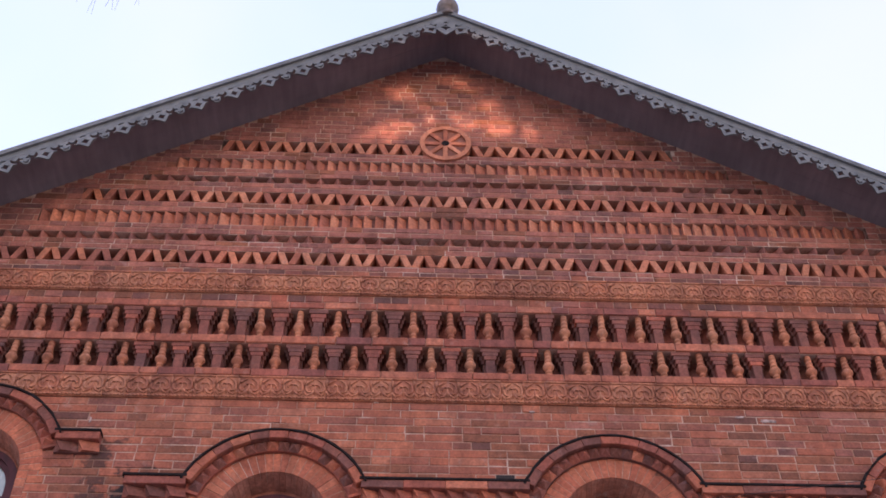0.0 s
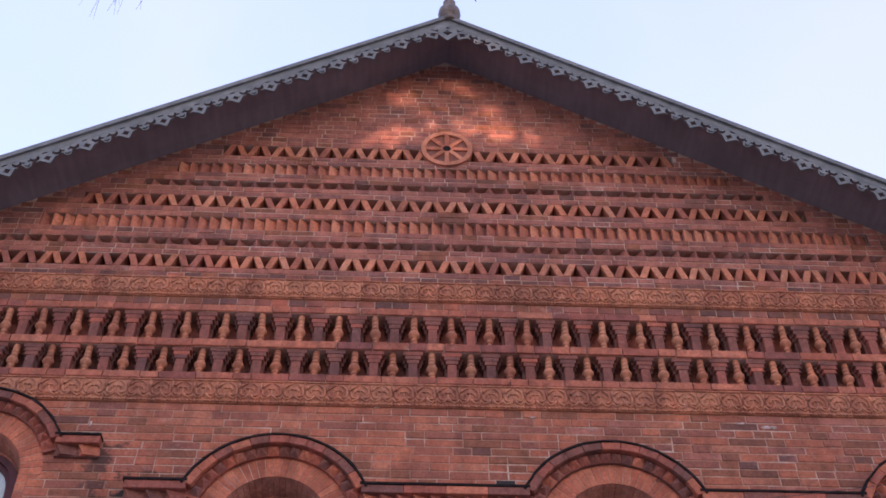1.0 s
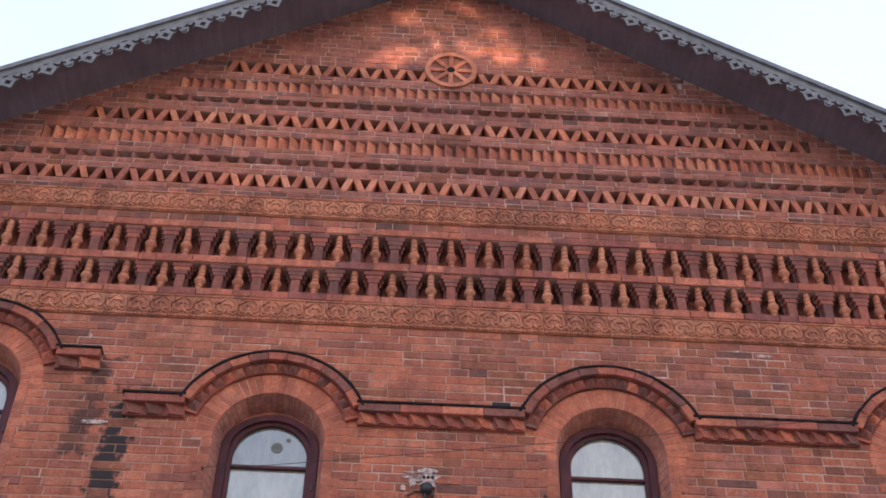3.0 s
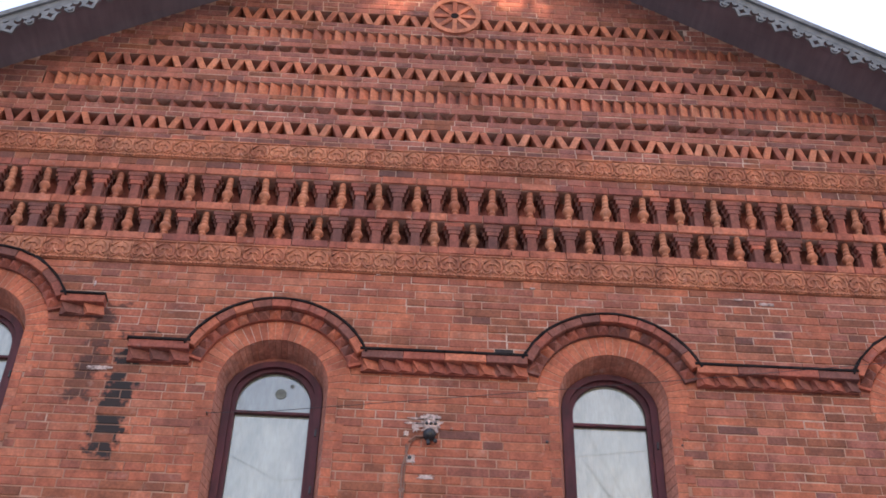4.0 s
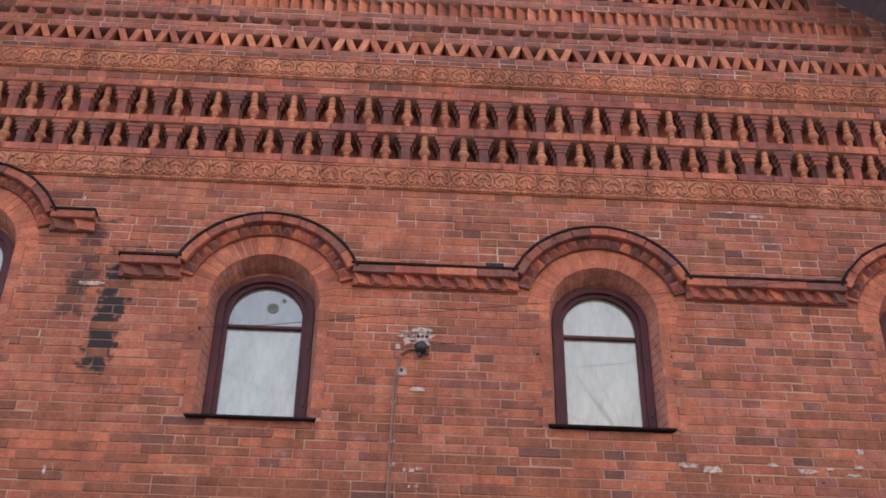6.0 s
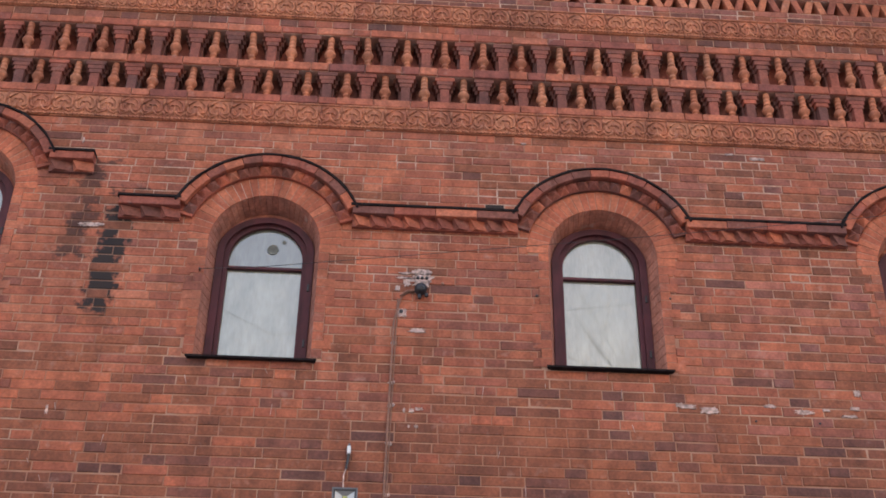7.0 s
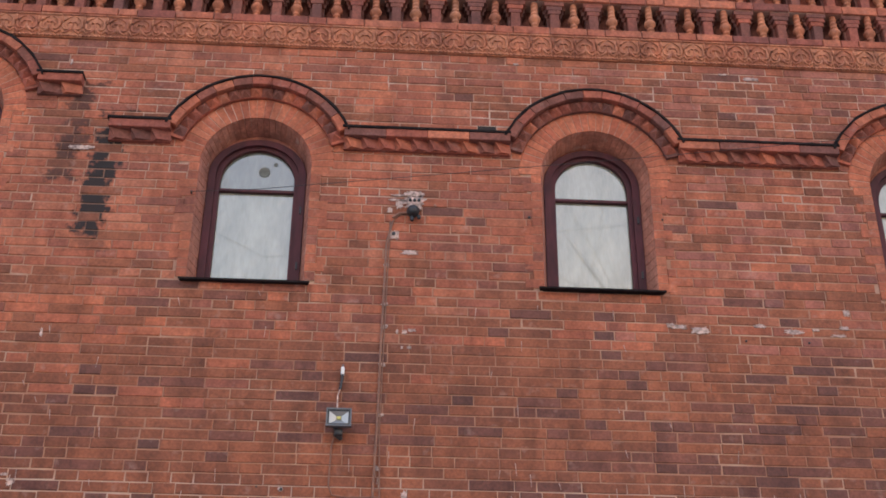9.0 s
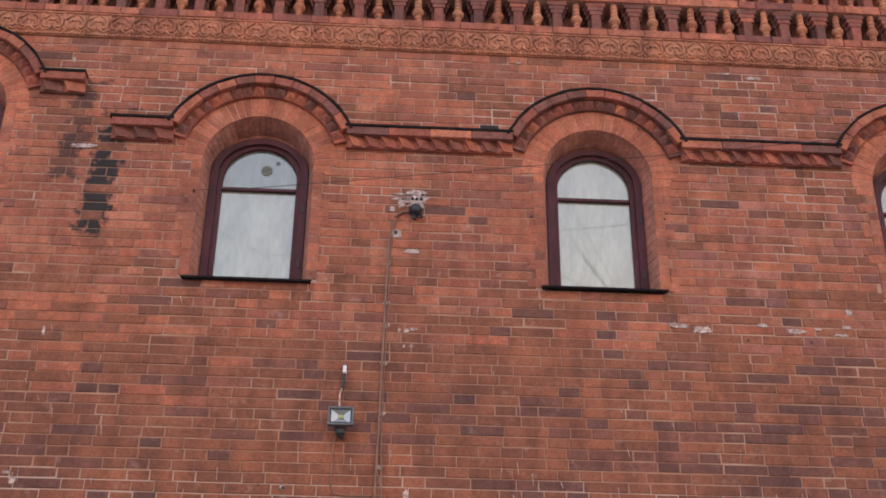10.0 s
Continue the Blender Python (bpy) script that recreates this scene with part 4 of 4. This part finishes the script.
for k, (x, z, r) in enumerate(((0.060, 5.685, 0.018), (-0.612, 3.786, 0.013), (0.355, 5.93, 0.014), (-0.77, 3.8, 0.008), (2.55, 4.93, 0.009), (1.045, 5.86, 0.012), (2.03, 5.88, 0.010), (3.0, 4.93, 0.009))):
    bm = lathe([(r * 0.9, 0.0), (r * 0.8, 0.007), (r * 0.4, 0.008)], 10)
    bmesh.ops.rotate(bm, cent=(0, 0, 0), matrix=Matrix.Rotation(radians(90), 3, "X"), verts=bm.verts[:])
    ob = thing("wall_anchor", bm, BLACK if k != 2 else CABLE, "small dark anchor plug set in the brick", "wall anchor", "wall anchors")
    ob.location = (x, FACE, z)
rnd = random.Random(9)
for k in range(44):
    x, z = rnd.uniform(-2.4, 3.3), rnd.uniform(3.75, 5.2)
    bm = tube([(x, FACE - 0.002, z), (x + rnd.uniform(-0.012, 0.02), FACE - 0.004, z - rnd.uniform(0.03, 0.09))], [0.003, 0.0015], 5)
    thing("ivy_scar", bm, PLASTER, "thin pale scratch on the red brick", "scratch", "pale scratches on the wall")
thing("overhead_wire", tube([(-1.411, 7.47, 5.957), (-0.93, 7.2, 5.835), (0.26, 7.2, 6.0), (1.82, 7.2, 6.22), (3.22, 7.2, 6.43), (5.4, 7.2, 6.78)], 0.0024, 5), BLACK, "thin black wire strung in front of the wall", "wire")
for x, y, z in ((-1.411, 7.46, 5.957), (5.4, 7.19, 6.78)):
    thing("wire_hook", tube([(x, y, z), (x, FACE + 0.02, z)], 0.006), BLACK, "small iron hook holding a wire", "hook", "wire hooks")


# ---- trees behind the viewer, mostly unseen and added to shade the wall; one shows in the panes ----
def limb(bm, p, d, length, r, depth, rnd, tips):
    pts, rad = [p], [r]
    q = Vector(p)
    for k in range(4):
        d = (d + Vector((rnd.uniform(-0.18, 0.18), rnd.uniform(-0.18, 0.18), rnd.uniform(-0.04, 0.14)))).normalized()
        q = q + d * length / 4
        pts.append(q.copy())
        rad.append(r * (1 - 0.16 * (k + 1)))
    add_tube(bm, pts, rad, 6 if depth > 1 else 4)
    if depth == 0:
        tips.append(q.copy())
        return
    for k in range(4):
        i = rnd.choice((2, 3, 4))
        a = rnd.uniform(0, 2 * math.pi)
        n = (d + 0.85 * Vector((math.cos(a), math.sin(a), rnd.uniform(-0.2, 0.6)))).normalized()
        limb(bm, pts[i], n, length * rnd.uniform(0.55, 0.72), rad[i] * 0.62, depth - 1, rnd, tips)


def tree(x, y, height, seed, leaves, gap=None, spread=1.0, label="tall unseen shade tree with dry brown-green foliage", low=0.08, depth=3, thick=0.008):
    rnd = random.Random(seed)
    ob = new("tree")
    ob.location = (x, y, 0)
    tagged(ob, label, "tree", "trees across the street")
    bm, tips = bmesh.new(), []
    add_tube(bm, [(0, 0, -0.05), (0.05, 0, height * 0.2), (0, 0.1, height * 0.45)], [height * 0.02, height * 0.016, height * 0.012], 8)
    part("trunk", bm, BARK, ob)
    bm = bmesh.new()
    for k in range(9):
        a = 2 * math.pi * k / 9 + rnd.uniform(-0.3, 0.3)
        up = rnd.uniform(0.5, 1.3)
        limb(bm, Vector((0, 0.05, height * rnd.uniform(low, 0.44))), Vector((math.cos(a), math.sin(a), up)).normalized(), height * 0.30 * spread, height * thick, depth, rnd, tips)
    part("limbs", bm, BARK, ob)
    if not leaves:
        return
    verts, faces = [], []
    for k in range(leaves):
        c = rnd.choice(tips) + Vector((rnd.gauss(0, 0.5), rnd.gauss(0, 0.5), rnd.gauss(0, 0.5)))
        if gap is not None:
            at = c + Vector((x, y, 0))
            if any((at - g).cross(SUN_AT).length < r and rnd.random() < 0.97 for g, r in gap):
                continue
        u = Vector((rnd.gauss(0, 1), rnd.gauss(0, 1), rnd.gauss(0, 1))).normalized()
        w = u.orthogonal().normalized() * rnd.uniform(0.10, 0.20)
        u = u * rnd.uniform(0.16, 0.30)
        i = len(verts)
        verts += [c - u, c + w * 0.6, c + u, c - w * 0.6]
        faces.append((i, i + 1, i + 2, i + 3))
    me = bpy.data.meshes.new("crown")
    me.from_pydata([tuple(v) for v in verts], [], faces)
    me.materials.append(LEAF)
    part("crown", me, LEAF, ob)


GAP = Vector((0.25, FACE, 10.85)) + SUN_AT * 45
# thin places in the crowns, set along sun rays to shape the lit patches
SUN_HOLES = [(Vector((x, FACE, z)), 0.97 * r) for x, z, r in ((0.27, 11.53, 0.17), (0.42, 11.50, 0.13), (0.15, 11.47, 0.10), (0.56, 11.40, 0.20), (-0.27, 11.30, 0.22), (-0.12, 10.75, 0.22), (0.62, 10.84, 0.26), (0.90, 10.74, 0.22), (-0.28, 10.57, 0.22), (0.20, 10.66, 0.26), (1.12, 10.62, 0.16), (0.45, 10.35, 0.16), (-0.62, 10.45, 0.14), (0.85, 9.66, 0.14), (-0.9, 9.62, 0.12), (0.02, 11.16, 0.15), (0.26, 11.00, 0.15), (-0.45, 11.02, 0.14), (0.76, 11.14, 0.14), (-0.05, 11.38, 0.12))]
for k, (dx, dy, h) in enumerate(((-9.5, 0.8, 18.5), (-3.4, -0.6, 19.5), (1.6, -2.5, 19.5), (6.2, 0.5, 18.5), (-15.5, 1.2, 18), (4.1, 1.8, 17.5), (10.8, 0.2, 18))):
    tree(GAP.x + dx, GAP.y + dy, h, 20 + k, 18000, SUN_HOLES)

# unseen second row, added to block low sun leaking past the first
for k, dx in enumerate((-19, -12.5, -6.4, -1.0, 4.2, 9.5)):
    tree(GAP.x + dx, GAP.y - 7, 13, 40 + k, 9000, SUN_HOLES)

# a bare tree that shows in the panes
tree(8.6, -16.0, 24, 77, 0, None, 0.9, "tall bare tree with fine dark branches", 0.36, 4, 0.0042)

# a tree beside the viewer whose twigs hang into the sky
near = new("tree")
near.location = (-3.9, -0.6, 0)
tagged(near, "bare tree with drooping thin twigs", "tree")
part("trunk", tube([(0, 0, -0.05), (0.05, 0, 2.5), (0.0, 0.1, 5.0), (0.1, 0.3, 8.2)], [0.17, 0.14, 0.11, 0.05], 10), BARK, near)
twigs = bmesh.new()
rnd = random.Random(4)
END = Vector((2.05, 4.85, 8.25))
add_tube(twigs, [(0.0, 0.1, 5.0), (0.5, 1.5, 7.0), (1.3, 3.3, 8.35), END], [0.06, 0.04, 0.022, 0.008], 6)
for k in range(34):
    a = END + Vector((rnd.uniform(-0.22, 0.14), rnd.uniform(-0.12, 0.10), rnd.uniform(-0.05, 0.03)))
    drop = rnd.uniform(0.12, 0.34)
    add_tube(twigs, [END, END.lerp(a, 0.6) + Vector((0, 0, 0.06)), a, a + Vector((rnd.uniform(-0.08, 0.06), 0, -drop))], [0.004, 0.0025, 0.0015, 0.0008], 4)
part("twigs", twigs, BARK, near)


# ---- bricks of the wall ----
MATS = [BRICK, TRIM, SOOT, BURNT_AND_DIMMED, OVERBURNT_AND_SHADE, GABLE_SHADE, DARKTRIM]
JOINT = 0.0064
LONG, SHORT = 0.2905, 0.1400
DETAIL = (-1.30, 1.95, 3.70, 4.98)  # where the bricks are pieces of their own


def blocked(z0, z1):
    out, zm = [], (z0 + z1) / 2
    for c, dz in WINDOWS:
        if SILL + dz - 0.03 < zm < ARCH_Z + dz:
            out.append((c - ARCH_R - 0.075, c + ARCH_R + 0.075))
        elif ARCH_Z + dz <= zm < ARCH_Z + dz + 0.56:
            h = math.sqrt(0.56 ** 2 - (zm - ARCH_Z - dz) ** 2)
            out.append((c - h, c + h))
    for _, a, b, x0, x1, _ in BANDS:
        if a < zm < b:
            out.append((x0, x1))
    h = 0.245 ** 2 - (zm - 10.462) ** 2
    if h > 0:
        out.append((MID - math.sqrt(h), MID + math.sqrt(h)))
    return out


def sooty(x, z):
    """Grime above the hoods."""
    if 6.53 < z < 6.61 and -2.0 < x < 3.5:
        return random.random() < 0.25
    return False


def dark_share(x, z):
    """The share of hard-fired dark bricks, in drifts; extra low down paints dimmer light."""
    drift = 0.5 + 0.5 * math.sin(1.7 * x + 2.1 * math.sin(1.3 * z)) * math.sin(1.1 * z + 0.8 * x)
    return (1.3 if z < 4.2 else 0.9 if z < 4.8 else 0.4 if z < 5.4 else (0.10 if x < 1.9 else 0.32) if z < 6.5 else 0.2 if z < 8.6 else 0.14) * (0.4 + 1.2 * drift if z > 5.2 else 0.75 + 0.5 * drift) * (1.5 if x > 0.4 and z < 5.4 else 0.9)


fv, ff, fi = [], [], []


def joined_brick(x0, x1, y0, z0, z1, index):
    e, n = random.uniform(0.003, 0.0065), len(fv)
    y1 = FACE + 0.03
    for x, z in ((x0 + e, z0 + e), (x1 - e, z0 + e), (x1 - e, z1 - e), (x0 + e, z1 - e)):
        fv.append((x + random.uniform(-0.0035, 0.0035), y0 + random.uniform(-0.002, 0.002), z + random.uniform(-0.0026, 0.0026)))
    for x, z in ((x0, z0), (x1, z0), (x1, z1), (x0, z1)):
        fv.append((x, y0 + e, z))
    for x, z in ((x0, z0), (x1, z0), (x1, z1), (x0, z1)):
        fv.append((x, y1, z))
    ff.append((n, n + 1, n + 2, n + 3))
    for i in range(4):
        j = (i + 1) % 4
        ff.append((n + i, n + 4 + i, n + 4 + j, n + j))
        ff.append((n + 4 + i, n + 8 + i, n + 8 + j, n + 4 + j))
    fi.extend([index] * 9)


shared = {}


def loose_brick(x0, x1, y0, z0, z1, index):
    key = (round(x1 - x0, 4), index)
    if key not in shared:
        bm = bmesh.new()
        w = key[0] / 2
        add_brick(bm, -w, w, 0, 0.03, -(z1 - z0) / 2, (z1 - z0) / 2, 0.0042)
        shared[key] = mesh_of("brick", bm, MATS[index])
    ob = part("brick", shared[key], MATS[index], wall)
    ob.matrix_basis = pose((x0 + x1) / 2, y0, (z0 + z1) / 2, random.uniform(-0.7, 0.7), random.uniform(-0.35, 0.35), random.uniform(-0.4, 0.4))


def lay(z0, z1, proud=0.0, index=0, shorts=0.45):
    left, right = rake(z1)
    left, right = max(left, -4.95), min(right, 5.55)
    stops = blocked(z0, z1)
    x = left - random.uniform(0, LONG)
    run = 0
    while x < right:
        short = random.random() < shorts if run < 2 else True
        run = 0 if short else run + 1
        w = SHORT if short else LONG
        spans = [(max(x, left), min(x + w, right))]
        for a, b in stops:
            spans = [s for p, q in spans for s in ((p, min(q, a)), (max(p, b), q)) if s[1] - s[0] > 0.025]
        for p, q in spans:
            if q - p < 0.025:
                continue
            lo, hi = z0 + JOINT / 2 + random.uniform(-0.0026, 0.0026), z1 - JOINT / 2 + random.uniform(-0.0026, 0.0026)
            y = FACE - proud + random.uniform(-0.0025, 0.0025)
            kind = random.choice((4, 4, 3, 5, 6, 0)) if index == 6 else 2 if sooty((p + q) / 2, (z0 + z1) / 2) else index
            # more of the purple gable tint towards the east
            if kind == 0 and random.random() < min(0.4, 0.15 * (p - 0.8)):
                kind = 5
            if kind in (0, 5) and random.random() < dark_share((p + q) / 2, z0):
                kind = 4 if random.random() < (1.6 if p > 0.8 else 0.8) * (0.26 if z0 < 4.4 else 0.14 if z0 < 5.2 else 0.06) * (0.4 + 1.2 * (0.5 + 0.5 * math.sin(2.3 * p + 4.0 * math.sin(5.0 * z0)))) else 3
            inside = DETAIL[0] < p and q < DETAIL[1] and DETAIL[2] < z0 and z1 < DETAIL[3]
            if inside and abs(q - p - w) < 1e-6:
                loose_brick(p, q, y, z0 + JOINT / 2, z1 - JOINT / 2, kind)
            else:
                joined_brick(p, q, y, lo, hi, kind)
        x += w + JOINT


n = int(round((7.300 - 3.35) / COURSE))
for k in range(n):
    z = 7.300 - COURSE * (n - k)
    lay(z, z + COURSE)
lay(7.535, 7.610, 0.016, 1, 0.1)
lay(7.882, 7.965, 0.012, 1, 0.15)
lay(8.268, 8.345, 0.008, 1, 0.1)
lay(8.345, 8.425, 0.0, 6, 1.0)
lay(8.655, 8.718, 0.0, 6, 1.0)
lay(8.718, 8.780, 0.0, 5)
edges = [(a, b) for _, a, b, *_ in BANDS if a > 8.7]
for i, (a, b) in enumerate(edges):
    m = max(1, int(round((b - a) / COURSE)))
    for k in range(m):
        lay(a + (b - a) * k / m, a + (b - a) * (k + 1) / m, 0.0, 5)
    top = edges[i + 1][0] if i + 1 < len(edges) else RIDGE
    m = max(1, int(round((top - b) / (COURSE if i + 1 < len(edges) else 0.067))))
    for k in range(m):
        lay(b + (top - b) * k / m, b + (top - b) * (k + 1) / m, 0.0, 5, 0.5 if i + 1 < len(edges) else 0.85)
me = bpy.data.meshes.new("brickwork")
me.from_pydata(fv, [], ff)
for m in MATS:
    me.materials.append(m)
me.polygons.foreach_set("material_index", fi)
me.update()
tagged(part("brickwork", me, BRICK, wall), kind="stuff")
